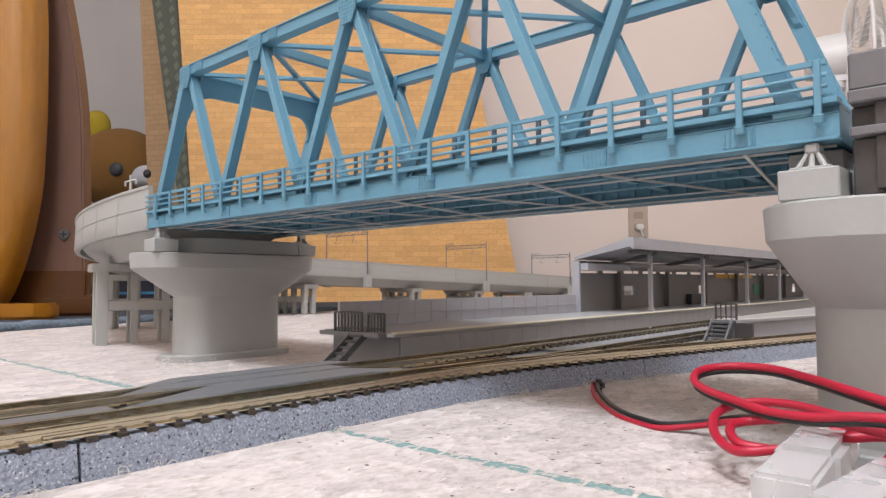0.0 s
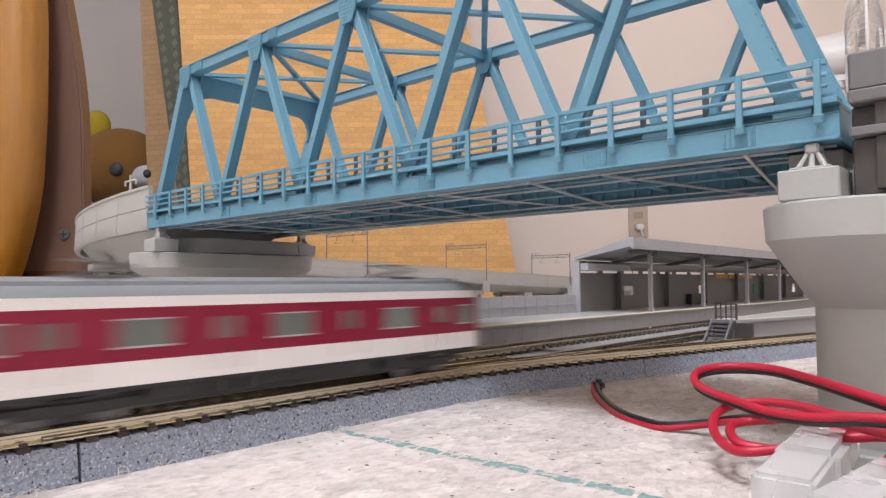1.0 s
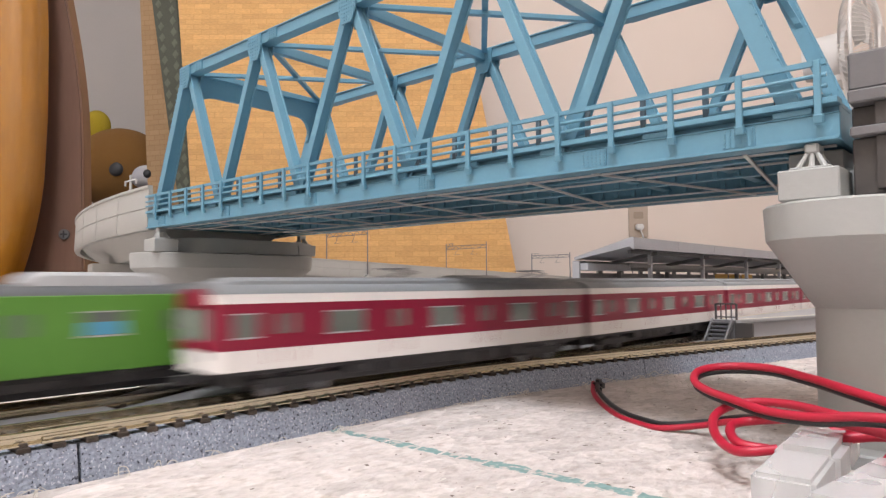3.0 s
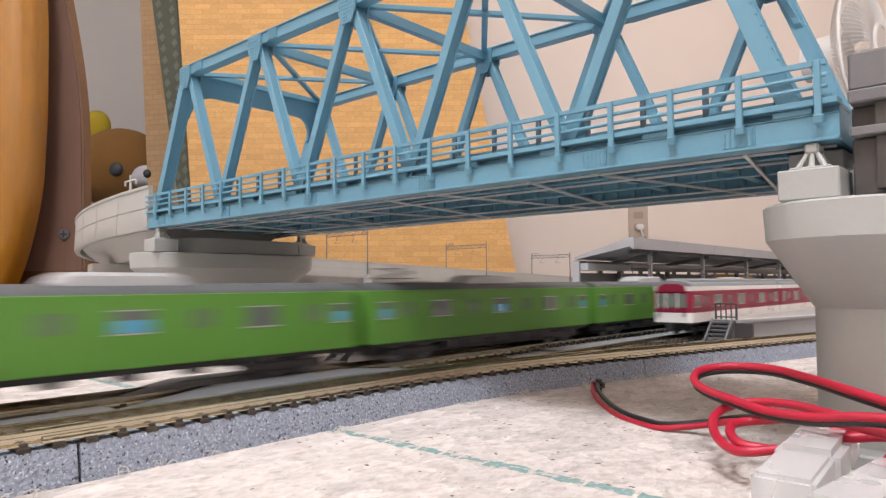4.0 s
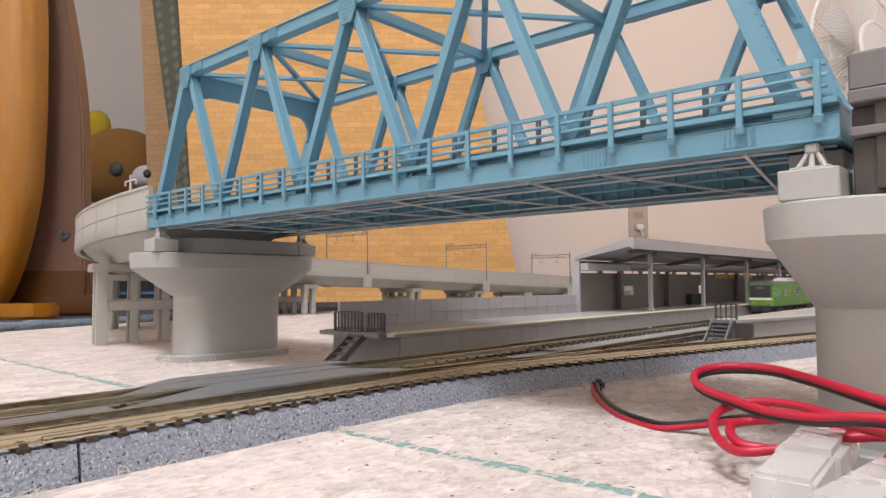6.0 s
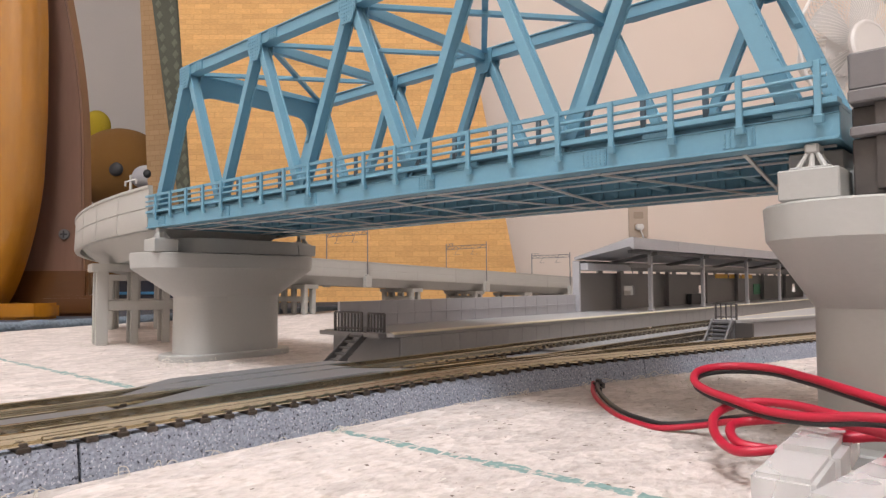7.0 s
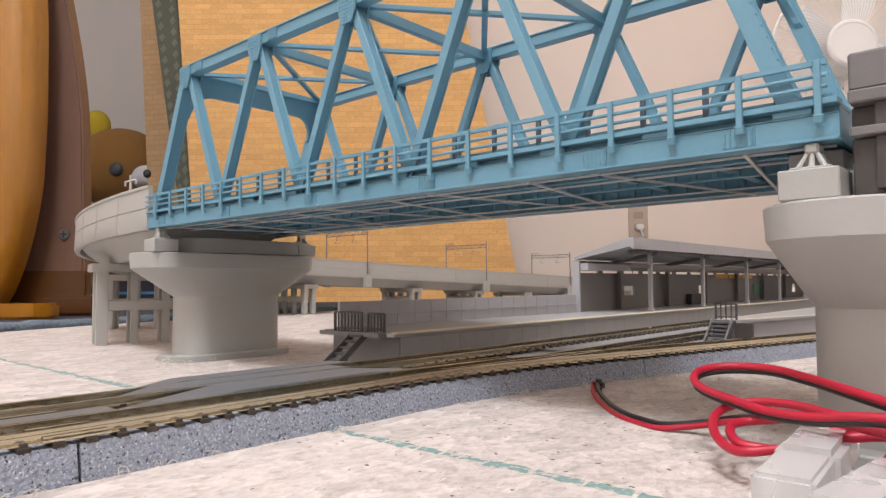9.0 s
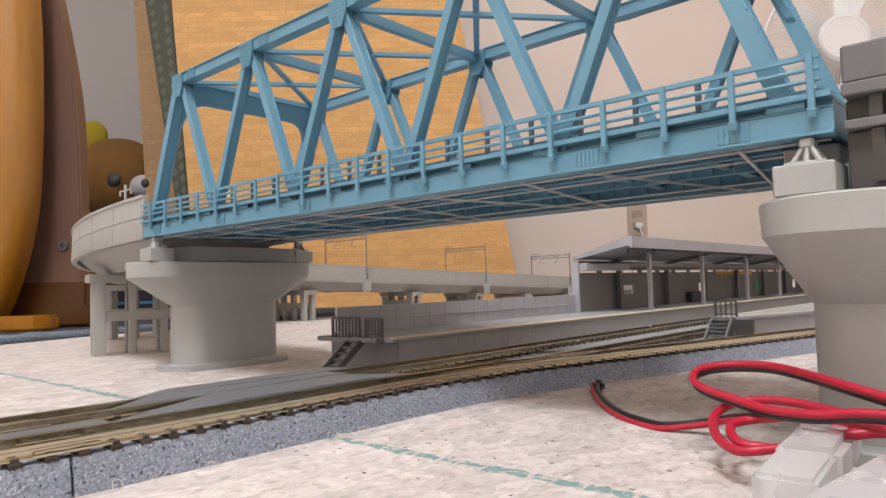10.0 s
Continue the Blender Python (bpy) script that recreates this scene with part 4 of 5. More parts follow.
    bm = B(); prism(bm, [(-5, 4), (-3.2, 4), (-3.2, 268), (-5, 268)], PLAT + 0.02, PLAT + 0.12); part("edge_line", bm, CREAM, isl)
    bm = B(); prism(bm, [(2.6, 4), (4.4, 4), (27, 90), (73, 268), (71, 268), (25, 90)], PLAT + 0.02, PLAT + 0.12); part("edge_line", bm, CREAM, isl)
    s2 = thing("platform_stairs", -114, 318, 0, "grey steps with a railing at the island platform end", "stairs", "platform stairs")
    for k in range(6):
        bm = B(); box(bm, -5, 3.4, -3.0 + k * 1.75, -0.6 + k * 1.75, 7.2 + k * 1.75, 7.9 + k * 1.75); part("tread", bm, CROSSGREY, s2)
    for x in (-5.4, 3.8):
        bm = B(); beam(bm, (x, -3.6, 7.0), (x, 8.4, 17.4), 0.8, 2.2); part("stringer", bm, CROSSGREY, s2)
    bm = B(); box(bm, -5.8, 4.4, 8.4, 10.9, 0.05, PLAT - 0.1); part("landing", bm, CROSSGREY, s2, bevel=0.2)
    bm = B(); box(bm, 4.5, 12.5, 8.6, 10.9, 0.05, PLAT - 1.2); part("side_block", bm, SPANDARK, s2, "dark solid block beside the steps", bevel=0.2)
    railing(-5.2, 12.0, 4.4, 12.0, PLAT, 7.4, s2, 4)


# ---- trains ----
def windows_row(bm, spans, x, z0, z1, mi=0):
    for a, b in spans:
        for s in (-1, 1):
            box(bm, *sorted((s * (x - 0.3), s * (x + 0.06))), a, b, z0, z1, mi)


def build_car(red, cab):
    """A model coach, base at the rails' top, centred; cab: +1 at its head, -1 at its tail, 0 none."""
    L, W = (136.5, 18.6) if red else (133.5, 19.0)
    h = L / 2
    name = "train_car"
    label = ("maroon and ivory model electric train car" if red else "leaf green model electric train car") + (" with driving cab" if cab else "")
    car = tagged(new(name), label, "train car", "red train" if red else "green train")
    z0, z1 = 6.6, 26.2 if red else 25.9
    bands = ([(6.6, 11.2, TRAINWHITE), (11.2, 21.3, TRAINRED), (21.3, 23.4, TRAINWHITE)] if red else [(6.6, 23.4, TRAINGREEN)])
    for a, b, m in bands:
        bm = B()
        prism(bm, [(-W / 2, -h), (W / 2, -h), (W / 2, h), (-W / 2, h)] if not cab else
              ([(-W / 2, -h), (W / 2, -h), (W / 2, h - 1.6), (W / 2 - 2.2, h), (-W / 2 + 2.2, h), (-W / 2, h - 1.6)] if cab > 0 else
               [(-W / 2, -h + 1.6), (-W / 2 + 2.2, -h), (W / 2 - 2.2, -h), (W / 2, -h + 1.6), (W / 2, h), (-W / 2, h)]), a, b)
        part("body_band", bm, m, car, bevel=0.2 if len(bands) == 1 else 0.0)
    # roof
    bm = B()
    top = bands[-1][1]
    ring = [(math.cos(math.pi * k / 10) * (W / 2 - 0.15), top + math.sin(math.pi * k / 10) * (z1 - top)) for k in range(11)]
    loft(bm, [[(x, -h + 0.2, z) for x, z in ring], [(x, h - 0.2, z) for x, z in ring]])
    part("roof", bm, TRAINGREY if red else ROOFDARK, car, smooth=40)
    def hump(name, y, l, w, za, zb, m):
        prof = [(-w / 2, za), (w / 2, za), (w / 2 - 0.4, zb - 0.9), (w / 2 - 1.6, zb - 0.15), (0, zb), (-w / 2 + 1.6, zb - 0.15), (-w / 2 + 0.4, zb - 0.9)]
        rings = []
        for d, s in ((-l / 2, 0.25), (-l / 2 + 1.2, 0.72), (-l / 2 + 3.5, 1), (l / 2 - 3.5, 1), (l / 2 - 1.2, 0.72), (l / 2, 0.25)):
            rings.append([(x, y + d, za + (z - za) * s) for x, z in prof])
        bm = B(); loft(bm, rings); part(name, bm, m, car, smooth=35)
    if red:
        hump("roof_cover", 0, L - 8, 12.4, 24.6, 27.2, TRAINGREY)
    else:
        hump("air_conditioner", 0, 30, 11.6, 25.4, 28.6, SILVER)
    # windows and doors
    if red:
        doors = [-51, -17, 17, 51]
        wins = [(-64, -58), (-39.5, -28.5), (-5.5, 5.5), (28.5, 39.5), (58, 64)]
        wz = (14.0, 18.9)
    else:
        doors = [-51, -17, 17, 51]
        wins = [(-63, -58), (-38.5, -29.5), (-4.5, 4.5), (29.5, 38.5), (58, 63)]
        wz = (14.6, 19.6)
    for k, (a, b) in enumerate(wins):
        bm = B(); windows_row(bm, [(a, b)], W / 2, *wz); part("window", bm, GLASS, car)
        if not red and k % 2 == 0:
            bm = B(); windows_row(bm, [(a + 0.2, b - 0.2)], W / 2 + 0.05, wz[0] + 0.1, wz[0] + 2.9); part("blue_pane", bm, BLUEGLASS, car)
        bm = B()
        for s in (-1, 1):
            for za, zb2 in ((wz[0] - 0.4, wz[0]), (wz[1], wz[1] + 0.3)):
                box(bm, *sorted((s * (W / 2 - 0.2), s * (W / 2 + 0.1))), a - 0.4, b + 0.4, za, zb2)
        part("window_frame", bm, SILVER, car)
    for y in doors:
        bm = B(); windows_row(bm, [(y - 2.7, y - 0.8), (y + 0.8, y + 2.7)], W / 2 - 0.02, wz[0] + 0.4, wz[1]); part("door_window", bm, GLASS, car)
        bm = B()
        for s in (-1, 1):
            for yy in (y - 4.6, y, y + 4.6):
                box(bm, *sorted((s * (W / 2 - 0.2), s * (W / 2 + 0.05))), yy - 0.12, yy + 0.12, 8, 21)
        part("door_seam", bm, TRAINRED if red else TRAINGREEN, car)
    # floor, equipment and bogies
    bm = B(); box(bm, -W / 2 + 1, W / 2 - 1, -h + 1, h - 1, 5.6, 6.6)
    part("floor_frame", bm, SOOT, car)
    open_below = not red and cab < 0
    bm = B(); box(bm, -6.0, 6.0, -34, 34, 4.8 if open_below else 1.9, 5.6); part("underframe", bm, SOOT, car, bevel=0.3)
    bm = B(); box(bm, -3.6, 3.6, -h + 4, h - 4, 4.8 if open_below else 2.6, 5.6); part("centre_sill", bm, SOOT, car)
    rnd = random.Random(7 if red else 9)
    y = -32
    while y < 30:
        l = rnd.uniform(3, 5) if open_below else rnd.uniform(6, 15)
        bm = B(); d = rnd.uniform(2.0, 3.4)
        for s in (-1, 1):
            box(bm, *sorted((s * 3.5, s * (W / 2 - 0.9))), y, y + l, 5.7 - d, 5.7)
        part("equipment_box", bm, SOOT, car, bevel=0.15)
        y += l + (rnd.uniform(9, 14) if open_below else rnd.uniform(1, 3))
    for yb in (-46, 46):
        bm = B()
        for s in (-1, 1):
            box(bm, *sorted((s * 5.6, s * 7.6)), yb - 10.5, yb + 10.5, 2.2, 4.4)
            box(bm, *sorted((s * 5.4, s * 7.2)), yb - 4, yb + 4, 1.0, 5.4)
        bg = part("bogie", bm, SOOT, car, bevel=0.2)
        for dy in (-7, 7):
            bm = B(); rod(bm, (-5.0, yb + dy, 3.0), (5.0, yb + dy, 3.0), 0.5, 8)
            for s in (-1, 1):
                rod(bm, (s * 3.9, yb + dy, 3.0), (s * 5.2, yb + dy, 3.0), 3.0, 16)
            part("wheelset", bm, STEEL, bg, smooth=40)
    for y in (-h - 1.6, h + 1.6):
        bm = B(); box(bm, -1.1, 1.1, y - 2.2, y + 2.2, 4.0, 6.0); part("coupler", bm, SOOT, car)
    for y in (-h, h):
        if (cab > 0 and y > 0) or (cab < 0 and y < 0):
            s = 1 if y > 0 else -1
            if red:
                bm = B(); box(bm, -W / 2 + 1.8, W / 2 - 1.8, *sorted((y - 0.2 * s, y + 0.3 * s)), 11.4, 20.8); part("front_face", bm, TRAINRED, car, bevel=0.2)
                for x0, x1 in ((-7.0, -3.2), (-2.4, 2.4), (3.2, 7.0)):
                    bm = B(); box(bm, x0, x1, *sorted((y + 0.3 * s, y + 0.5 * s)), 13.6, 20); part("windscreen", bm, GLASS, car)
                    bm = B(); box(bm, x0 - 0.5, x0 - 0.1, *sorted((y + 0.3 * s, y + 0.55 * s)), 13.0, 20.4); part("window_post", bm, TRAINWHITE, car)
                bm = B(); plate_xz(bm, [(-7.2, 20.8), (7.2, 20.8), (6.4, 23.2), (3.5, 24.6), (-3.5, 24.6), (-6.4, 23.2)], *sorted((y - 1.0 * s, y + 0.6 * s))); part("visor", bm, TRAINRED, car)
                for x in (-6, 6):
                    bm = B(); rod(bm, (x, y, 10.2), (x, y + 0.6 * s, 10.2), 1.0, 12); part("headlight", bm, SILVER, car)
            else:
                bm = B(); box(bm, -W / 2 + 1.6, W / 2 - 1.6, *sorted((y - 0.6 * s, y + 0.35 * s)), 13.4, 22.8); part("windscreen", bm, SOOT, car, bevel=0.25)
                bm = B(); box(bm, -W / 2 + 1.4, W / 2 - 1.4, *sorted((y - 0.6 * s, y + 0.3 * s)), 11.2, 12.8); part("white_band", bm, TRAINWHITE, car)
                bm = B(); box(bm, -2.6, 2.6, *sorted((y + 0.36 * s, y + 0.5 * s)), 19.8, 21.4); part("blind_box", bm, GLASS, car)
                for x in (-5.6, 5.6):
                    bm = B(); rod(bm, (x, y, 9.0), (x, y + 0.5 * s, 9.0), 0.7, 12); part("tail_lamp", bm, ORANGE, car)
                bm = B(); box(bm, -W / 2 + 2, W / 2 - 2, *sorted((y - 2 * s, y + 0.4 * s)), 2.0, 6.0); part("skirt", bm, SOOT, car, bevel=0.2)
        else:
            s = 1 if y > 0 else -1
            bm = B(); box(bm, -4, 4, *sorted((y - 0.2, y + s * 1.6)), 7.4, 22); part("gangway", bm, TRAINRED if red else SOOT, car, bevel=0.3)
    return car


def build_pantograph(car, y):
    bm = B()
    box(bm, -5, 5, y - 6, y + 6, 27.0, 27.5)
    for s in (-4, 4):
        beam(bm, (s, y - 5, 27.5), (s * 0.8, y + 6, 29.4), 0.5, 0.5); beam(bm, (s * 0.8, y + 6, 29.4), (s * 0.8, y - 2, 30.4), 0.4, 0.4)
    box(bm, -6.5, 6.5, y - 3, y - 1.5, 30.3, 30.8)
    part("pantograph", bm, STEEL, car)


def build_trains():
    cars = []
    for red, count in ((True, 4), (False, 4)):
        kinds = {}
        for i in range(count):
            cab = 1 if i == 0 else (-1 if i == count - 1 else 0)
            if cab not in kinds:
                kinds[cab] = build_car(red, cab)
                car = kinds[cab]
            else:
                car = copy_thing(kinds[cab], Matrix())
            cars.append((red, i, car))
    for red, i, car in cars:
        if i == 0:
            build_pantograph(car, -40)
            build_pantograph(car, 40)
        elif i == 2 and not red:
            build_pantograph(car, -48)
    return cars


# ---- wires and connectors by the bridge ----
def build_wires():
    fw = thing("feeder_wire", -110, 199, 1, "red and black twin feeder wire lying on the board", "cable")
    o = Vector((-110, 199, 1))
    a = [(-112.8, 203, 2.6), (-106, 191, 1.6), (-96, 178, 1.0), (-85, 166, 0.9), (-76, 160, 0.9), (-69, 157, 1.2), (-60, 158, 2.8), (-53, 156, 4.9), (-46, 149, 7)]
    bm = B(); tube(bm, [p - o + Vector((0, 0, 0.35)) for p in smooth_path(a)], 0.66); part("black_strand", bm, BLACK, fw, smooth=60)
    bm = B(); tube(bm, [p - o + Vector((-1.0, -1.2, -0.5)) for p in smooth_path(a)], 0.72); part("red_strand", bm, RED, fw, smooth=60)
    bm = B(); box(bm, -1.9, 1.6, -2.0, 1.9, -1, 2.9); part("grommet", bm, SOOT, fw, bevel=1.1)


# cable runs, mm
WIRE_A = [(-16.0, 127.9, 13.7), (-23.8, 129.0, 13.2), (-31.0, 130.6, 12.0), (-39.3, 133.9, 11.5), (-46.7, 138.0, 12.2), (-53.1, 140.4, 13.3), (-56.5, 142.7, 14.8), (-56.9, 147.7, 16.3), (-52.3, 151.8, 17.1), (-44.0, 151.1, 17.4), (-35.3, 145.6, 16.8), (-26.9, 137.0, 16.3), (-16.3, 130.3, 14.8)]
WIRE_B = [(-17.0, 135.1, 10.2), (-29.5, 140.0, 11.1), (-37.8, 143.3, 11.6), (-45.5, 144.4, 11.1), (-49.4, 141.0, 10.0), (-49.9, 135.2, 8.5), (-46.5, 127.4, 7.0), (-42.4, 123.1, 6.1), (-39.1, 122.0, 6.4), (-35.2, 124.1, 7.0)]
WIRE_C = [(-16.4, 130.2, 9.8), (-26.2, 132.2, 11.1), (-34.1, 135.9, 10.4), (-42.2, 136.7, 9.0), (-45.4, 133.8, 8.4), (-44.6, 129.1, 7.7), (-41.6, 125.2, 6.8), (-36.6, 125.6, 6.4)]
WIRE_D = [(-29.1, 133.6, 7.7), (-23.6, 135.9, 8.9), (-17.2, 136.3, 9.5)]
WIRE_E = [(-29.8, 137.0, 8.5), (-24.1, 139.4, 9.7), (-17.6, 139.9, 9.7)]
WIRE_F = [(-19.6, 124.5, 4.4), (-20.0, 131.2, 6.6), (-16.8, 132.6, 7.9)]


def build_loops():
    paths = (("thick red coiled feeder cable", WIRE_A, 0.8), ("thick red coiled feeder cable", WIRE_B, 0.86), ("thick red coiled feeder cable", WIRE_C, 0.86),
             ("short red lead of a connector", WIRE_D, 1.0), ("short red lead of a connector", WIRE_E, 1.0), ("short red lead of a connector", WIRE_F, 0.95))
    coil = thing("cable_coil", -38, 118, 0, "coiled red and black feeder cable in front of the pier", "cable")
    o = Vector((-38, 118, 0))
    for label, p, r in paths:
        line = smooth_path(p, 10)
        bm = B(); tube(bm, [q - o for q in line], r, 12); part("red_cable", bm, RED, coil, smooth=60)
    for p in (WIRE_A,):
        line = smooth_path(p, 10)
        bm = B(); tube(bm, [q - o + Vector((0.2, 0.3, -1.05)) for q in line], 0.62, 12); part("black_cable", bm, BLACK, coil, smooth=60)
    for (x, y, z, rx, rz, l, w, nose, h, lab) in ((-30.6, 132.0, 2.4, 1.5, 3, 9.6, 23.0, 16.0, 6.6, "milky nylon plug housing of the cable"),
                                                  (-19.2, 113.5, 0.6, 1, -9, 9.6, 28.0, 14.0, 6.8, "milky nylon socket housing of the cable")):
        cn = thing("cable_connector", x, y, z, lab, "connector", "connectors")
        cn.matrix_basis = pose(x * MM, y * MM, z * MM, rx, 0, rz)
        bm = B(); box(bm, -l / 2, l / 2, -w / 2, w / 2, 0, h); part("housing", bm, NYLON, cn, bevel=1.3)
        bm = B(); box(bm, -l / 2 + 0.5, l / 2 - 0.5, -w / 2 - nose, -w / 2 - 0.02, 0.3, h - 0.5); part("nose", bm, NYLON, cn, "narrower milky nylon nose", bevel=0.7)


# ---- things round the railway ----
def build_mat():
    """A straw mat that leans on edge before the wall."""
    p = room(-250, 1860, -14)
    mt = thing("tatami_mat", p[0], p[1], p[2], "golden straw tatami mat standing on edge, leaning", "mat", rz=YAW)
    mt.matrix_basis = pose(p[0] * MM, p[1] * MM, p[2] * MM, -4, 0, YAW)
    # rows of woven straw, each a strip of its own
    row, z, k = 31.0, 0.0, 0
    rnd = random.Random(3)
    while z < 1500:
        right = 466 - z * math.tan(math.radians(10.2))
        left = -426 - z * 0.105
        d = rnd.uniform(0, 0.4)
        bm = B(); plate_xz(bm, [(left, z + 0.04), (right, z + 0.04), (right - 5.5, z + row - 0.04), (left - row * 0.105, z + row - 0.04)], -d, 20)
        part("straw_strip", bm, STRAW, mt)
        z += row; k += 1
    bm = B(); plate_xz(bm, [(-425, 0), (466, 0), (466 - 1500 * math.tan(math.radians(10.2)), 1500), (-582, 1500)], 20.5, 60); part("core", bm, STRAWDARK, mt)
    bm = B(); plate_xz(bm, [(-444, 0), (-426.5, 0), (-584, 1500), (-700, 1500)], -3, 62); part("hem", bm, HEM, mt, "dark green patterned cloth hem", bevel=3)
    bm = B()
    for k in range(44):
        for j in range(2):
            cz = 17 + k * 34 + (j % 2) * 17
            cx = -435 - cz * 0.138 + (j - 0.5) * (9 + cz * 0.033)
            plate_xz(bm, [(cx - 9, cz), (cx, cz - 14), (cx + 9, cz), (cx, cz + 14)], -4.2, -2.9)
            plate_xz(bm, [(cx - 5, cz), (cx, cz - 8), (cx + 5, cz), (cx, cz + 8)], -5.2, -4.15)
    part("hem_pattern", bm, material("hem_pattern_green", (0.125, 0.135, 0.10), 0.85, 0.2, 500), mt)
    # a second mat behind, its straw side edge towards the room
    p2 = room(-815, 1950, -14)
    m2 = thing("tatami_mat", p2[0], p2[1], p2[2], "straw edge of a second tatami mat behind", "mat", rz=YAW)
    m2.matrix_basis = pose(p2[0] * MM, p2[1] * MM, p2[2] * MM, -3, -4.6, YAW)
    bm = B()
    for k in range(48):
        bm = B(); box(bm, -26, 900, 0, 52, k * 31 + 0.1, k * 31 + 30.9); part("straw_strip", bm, STRAWDARK, m2, bevel=0.6)


def build_chair():
    """Lacquered bentwood seat seen edge-on: a curved front plank, a brown back panel, a foot."""
    p = room(-650, 1050, -14)
    ch = thing("wooden_chair", p[0], p[1], p[2], "lacquered orange bentwood chair with brown side panel", "chair", rz=YAW)

    def plank(profile, y0, y1, name, mat, label="", bevel=3.0):
        """Outline of right-hand edge (x, z), with a far left edge."""
        bm = B()
        plate_xz(bm, profile, y0, y1)
        part(name, bm, mat, ch, label, bevel=bevel, smooth=30)
    def curve(pts, n=6):
        return [(q.x, q.z) for q in smooth_path([(a, 0, b) for a, b in pts], n)]
    # a thick board, rounded across its face
    edge = curve([(-64, 4), (-36, 30), (-10, 100), (8, 190), (13, 278), (14, 366), (10, 505), (-4, 640), (-26, 800)], 5)
    rings = []
    for x, z in edge:
        mid, half = (x - 170) / 2, (x + 170) / 2
        front = [(mid + half * math.sin(radians(a)), 10 - 44 * math.cos(radians(a)) ** 0.55 if abs(a) < 90 else 10, z) for a in (-90, -75, -60, -40, -20, 0, 20, 40, 55, 68, 79, 86, 90)]
        rings.append(front + [(x - 1, 24, z), (-169, 24, z)])
    bm = B(); loft(bm, rings); part("front_plank", bm, WOOD, ch, smooth=50)
    edge = curve([(50, 0), (51, 75), (47, 230), (40, 366), (18, 505), (-12, 640), (-52, 800)])
    plank([(-112, 800), (-100, 500), (-100, 300), (-100, 140), (-100, 80), (-26, 0)] + edge, 70, 100, "side_panel", WOODBROWN, "brown wooden side panel with a screw")
    # low rail and foot block, their shade painted in by the darker wood
    bm = B(); box(bm, -130, 66, 55, 69, 0, 74); part("rail", bm, WOODSHADE, ch, bevel=4)
    bm = B(); box(bm, 0, 86, 40, 54, 0, 34); part("foot_block", bm, WOODSHADE, ch, bevel=5)
    bm = B()
    prism(bm, [(q.x, q.y) for q in smooth_path([(-190, -70, 0), (20, -70, 0), (58, -55, 0), (64, -30, 0), (40, -16, 0), (-190, -16, 0)], 4)], 0, 24)
    part("foot", bm, WOOD, ch, "flat orange wooden foot", bevel=10, smooth=30)
    bm = B(); rod(bm, (19, 66, 135), (19, 70.5, 135), 8.5, 20); sc = part("screw", bm, STEEL, ch, "steel cross-head screw", smooth=40)
    bm = B(); box(bm, 13, 25, 65.6, 66.2, 133.8, 136.2); box(bm, 17.8, 20.2, 65.5, 66.1, 129, 141); part("slot", bm, SOOT, sc)


def build_bear():
    p = room(-994, 2080, -14)
    bm = B()

    def blob(c, r, mi, seg=24):
        res = bmesh.ops.create_uvsphere(bm, u_segments=seg, v_segments=seg // 2, radius=1.0, matrix=Matrix.Translation(c) @ Matrix.Diagonal((*r, 1)))
        for f in {f for v in res["verts"] for f in v.link_faces}:
            f.material_index = mi
    blob((0, 0, 150), (130, 115, 152), 0)
    blob((0, -10, 406), (142, 125, 127), 0, 32)
    for s in (-1, 1):
        blob((s * 92 if s < 0 else 118, 10, 548 if s < 0 else 520), (44, 28, 50), 1)
        blob((s * 110, -70, 60), (56, 95, 58), 0)
    blob((38, -126, 388), (21, 10, 21), 3)
    blob((132, -40, 388), (10, 18, 20), 3)
    blob((104, -86, 372), (46, 30, 34), 2)
    blob((122, -108, 376), (13, 10, 14), 3)
    whole("plush_toy", bm, [PLUSH, YELLOW, MIDGREY, SOOT], "plain brown plush toy sitting on the floor", "plush toy", p[0], p[1], -13, rz=YAW, smooth=60)


def build_storage_box():
    """A flat navy box with a light blue foot strip, on the floor before the mats."""
    p = room(-678, 1500, -14)
    bx = thing("storage_box", p[0], p[1], p[2], "flat navy box with light blue foot strip on the floor", "box", rz=YAW)
    navy = material("navy_box_plastic", (0.022, 0.026, 0.045), 0.45, 0.08, 200, 0.05, patch=0.1)
    sky = material("light_blue_trim", (0.06, 0.26, 0.50), 0.4, 0.05, 200)
    bm = B(); box(bm, -86, 86, 0, 120, 0, 60); part("body", bm, navy, bx, bevel=3)
    bm = B(); box(bm, -88, 88, -2, 122, 60.2, 68); part("lid", bm, navy, bx, bevel=2)
    bm = B(); box(bm, -84, 84, -4, -0.2, 29, 35); part("trim", bm, sky, bx, "light blue strip", bevel=1)


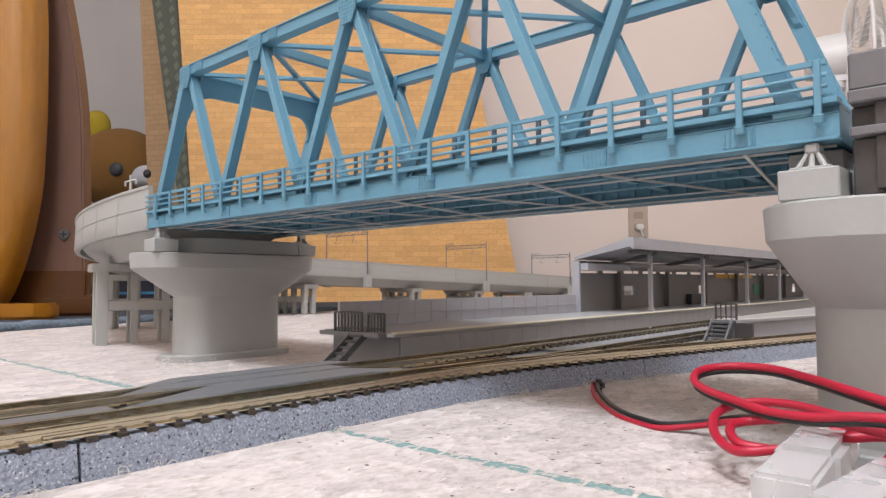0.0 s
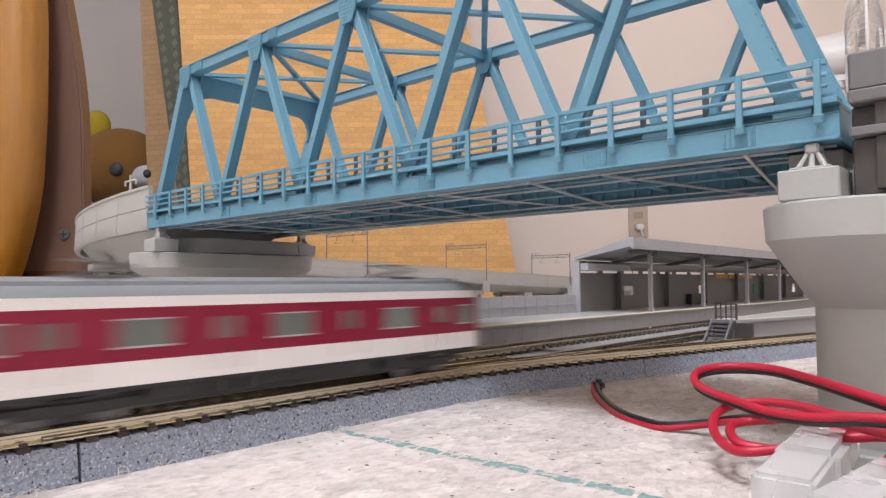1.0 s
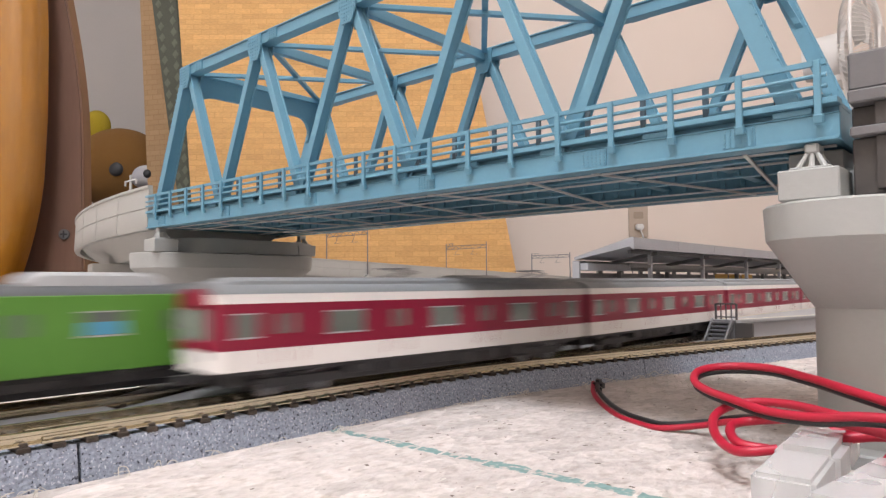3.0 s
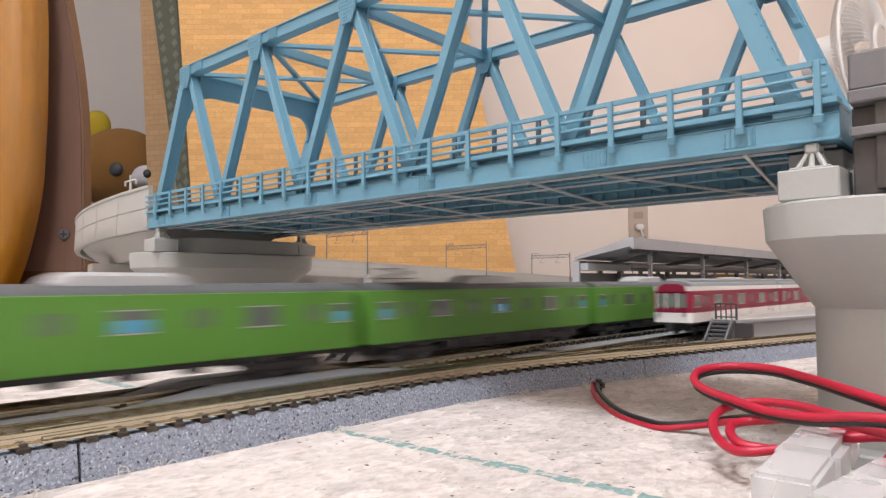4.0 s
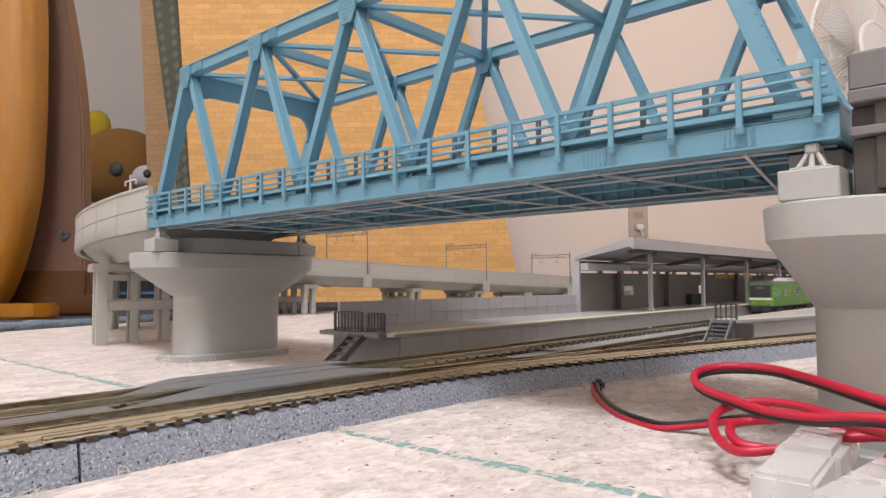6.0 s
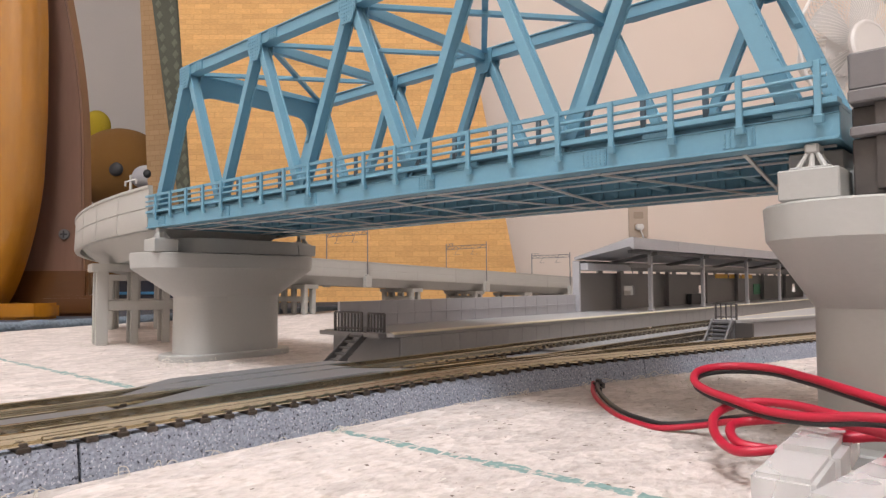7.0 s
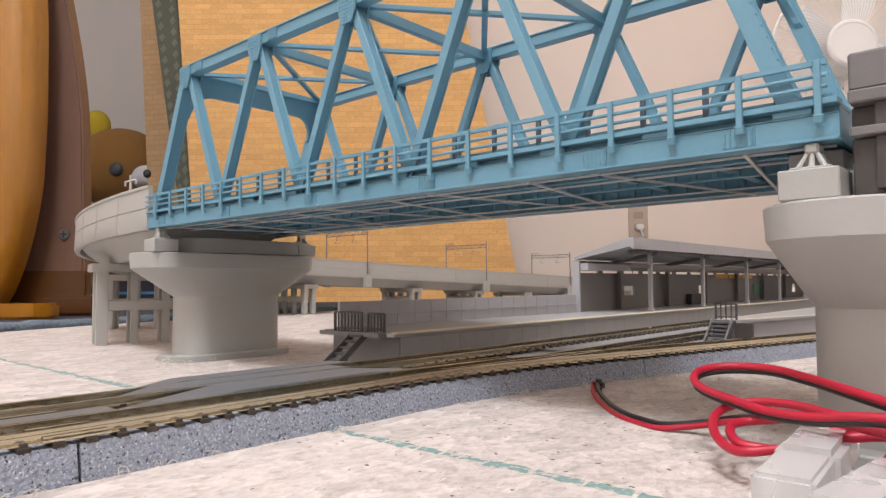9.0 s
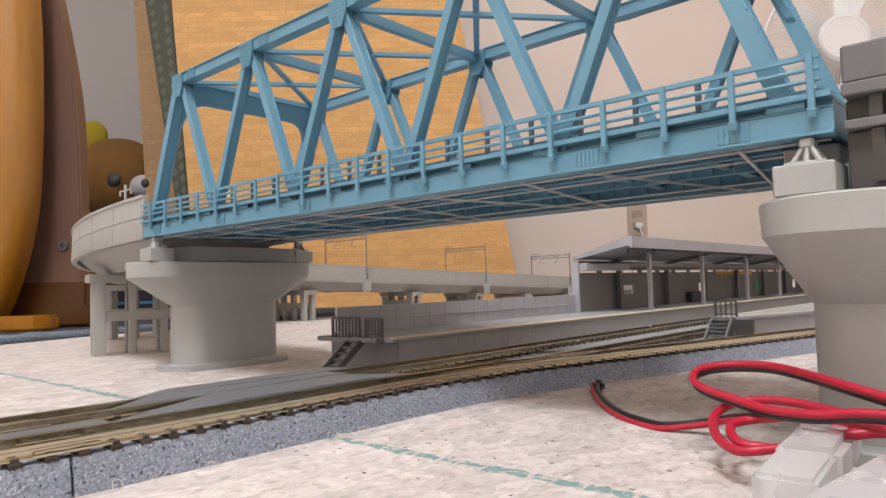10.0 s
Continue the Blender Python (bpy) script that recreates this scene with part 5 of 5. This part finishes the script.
def build_fan():
    p = room(1032, 1758, -14)
    st = thing("electric_fan", p[0], p[1], p[2], "white floor fan with wire cage, swinging its head", "fan", rz=YAW)
    bm = B(); loft(bm, [[(r * math.cos(a * math.pi / 20), r * math.sin(a * math.pi / 20), z) for a in range(40)] for z, r in ((0, 170), (12, 172), (30, 150), (42, 40))]); part("base", bm, FANWHITE, st, smooth=30)
    bm = B(); rod(bm, (0, 0, 40), (0, 0, 556), 15, 20); part("pole", bm, FANWHITE, st, smooth=30)
    bm = B(); rod(bm, (0, 0, 554), (0, 0, 571), 30, 24); part("neck", bm, FANWHITE, st, smooth=30)
    bm = B(); rod(bm, (0, 60, 70), (0, -40, 70), 55, 28, 62); box(bm, -25, 25, -30, 40, 0, 30); hd = part("fan_head", bm, FANWHITE, st, smooth=30)
    hd.matrix_basis = pose(0, 0, 0.571)
    R = 176
    front, rear = B(), B()

    def cage(bm, y_edge, y_mid, r_in, n):
        for k in range(n):
            a = 2 * math.pi * k / n
            tw = 0.12
            pts = []
            for j in range(6):
                t = j / 5
                r = r_in + (R - r_in) * t
                y = y_mid + (y_edge - y_mid) * (t ** 3)
                pts.append((r * math.cos(a + tw * t), y, 70 + r * math.sin(a + tw * t)))
            tube(bm, pts, 0.95, 4)
    cage(front, -75, -112, 55, 90)
    cage(rear, -65, -30, 55, 70)
    part("front_grille", front, FANWHITE, hd)
    part("rear_grille", rear, FANWHITE, hd)
    bm = B()
    tube(bm, [(R * math.cos(2 * math.pi * k / 60), -70, 70 + R * math.sin(2 * math.pi * k / 60)) for k in range(61)], 4.6, 8); part("rim", bm, FANWHITE, hd, smooth=60)
    bm = B(); loft(bm, [[(r * math.cos(a * math.pi / 20), y, 70 + r * math.sin(a * math.pi / 20)) for a in range(40)] for y, r in ((-104, 59), (-113, 60), (-118, 55), (-119, 50), (-117.6, 49), (-118.2, 27))]); part("badge_disc", bm, FANWHITE, hd, smooth=30)
    blade = material("fan_blade_plastic", (0.86, 0.85, 0.83), 0.25, 0.02, 200, transmission=0.15)
    for k in range(5):
        bl = B()
        a0 = 2 * math.pi * k / 5
        rings = []
        for j in range(6):
            r = 30 + j * 23
            wdt = 0.75 - 0.05 * j
            rings.append([(r * math.cos(a0 + u * wdt), -72 + 22 * u + 0.0, 70 + r * math.sin(a0 + u * wdt)) for u in (-0.5, 0, 0.5)] + [(r * math.cos(a0 + u * wdt), -70.5 + 22 * u, 70 + r * math.sin(a0 + u * wdt)) for u in (0.5, 0, -0.5)])
        loft(bl, rings)
        part("blade", bl, blade, hd, smooth=30)
    return hd


# ---- building it all ----
build_room()
build_board()
build_bed()
build_tracks()
build_crossing()
build_bridge()
build_pier(-306.0, 180.0, (8.5,))
right_pier = build_pier(-26.0, 180.0, (-5.9,))
bm = B(); box(bm, -12.2, -2.2, -31.6, 30, 57.5, 61.2); box(bm, -12.2, -2.2, -31.6, -26, 50.3, 57.48); part("end_support", bm, PALE, right_pier, bevel=0.3)
build_right_viaduct()
build_ramp()
for s in (112, 262, 402, 535, 716, 854, 981, 1101, 1276, 1456):
    build_bent(s)
for s in (617, 859, 1101, 1346):
    build_mast(s)
build_station()
post_at = viaduct_path(30)
tp = thing("catenary_stub", post_at[0] + 4, post_at[1] - 36.5, post_at[2], "small white T-shaped line post on the parapet", "post")
bm = B(); rod(bm, (0, 0, 0), (0, 0, 8.4), 0.7, 8); beam(bm, (-6.4, 0, 5.6), (6.4, 0, 5.6), 0.65, 0.65); part("stem", bm, VIADUCT, tp)
for x in (-6.1, 6.1):
    bm = B(); rod(bm, (x, 0, 3.4), (x, 0, 5.5), 0.45, 8); part("insulator", bm, VIADUCT, tp)
build_wires()
build_loops()
build_mat()
build_chair()
build_bear()
build_storage_box()
fan_head = build_fan()
train_cars = build_trains()


def blend(rows, t):
    """Straight line through (time, value) rows."""
    for (a, va), (b, vb) in zip(rows, rows[1:]):
        if t <= b:
            return va + (vb - va) * (t - a) / (b - a)
    return rows[-1][1]


def hermite(rows, t):
    """A smooth curve through (time, value) rows with a steady slope at each."""
    n = len(rows)
    slope = []
    for i in range(n):
        a, b = rows[max(i - 1, 0)], rows[min(i + 1, n - 1)]
        slope.append((b[1] - a[1]) / (b[0] - a[0]))
    slope[-1] = 0.0
    for i in range(n - 1):
        (a, va), (b, vb) = rows[i], rows[i + 1]
        if t <= b or i == n - 2:
            h = b - a
            u = min(max((t - a) / h, 0), 1)
            return (va * (2 * u ** 3 - 3 * u ** 2 + 1) + slope[i] * h * (u ** 3 - 2 * u ** 2 + u) + vb * (3 * u ** 2 - 2 * u ** 3) + slope[i + 1] * h * (u ** 3 - u ** 2))


# place of each train's leading end along the line, mm
RED_HEAD = [(-0.4, -172), (0.5, 39), (0.6, 64), (1.0, 161), (1.6, 305), (2.2, 445), (2.6, 537), (3.8, 815), (4.0, 862), (4.4, 966), (4.8, 1068), (5.6, 1230), (7.0, 1400), (8.2, 1450), (10.0, 1450)]
GREEN_TAIL = [(-0.5, -1090), (0.0, -980), (2.7, -362), (4.0, 1), (4.4, 113), (4.8, 221), (5.2, 328), (5.7, 464), (6.3, 640), (6.8, 780), (7.4, 905), (8.2, 960), (10.0, 960)]


def motions():
    for red, i, car in train_cars:
        L, pitch = (136.5, 139.6) if red else (133.5, 139.5)
        fx = x_line2 if red else x_line1
        rows = []
        for k in range(0, 101):
            t = k / 10
            if red:
                y = hermite(RED_HEAD, t) - L / 2 - i * pitch
            else:
                y = hermite(GREEN_TAIL, t) + L / 2 + (3 - i) * pitch
            a, b = fx(y - 46), fx(y + 46)
            rows.append((t, pose((a + b) / 2 * MM, y * MM, RAILTOP * MM, 0, 0, -math.degrees(math.atan2(b - a, 92)))))
        walk(car, rows)
    turns = [(-0.5, 68), (0, 66), (2, 57), (4, 43), (5, 34), (5.7, 28), (6.8, 19), (7.5, 12), (8, 5), (8.6, -3), (9.2, -7), (9.6, -9), (10, -9)]
    walk(fan_head, [(k / 4, pose(0, 0, 0.571, 0, 0, blend(turns, k / 4))) for k in range(41)])


motions()
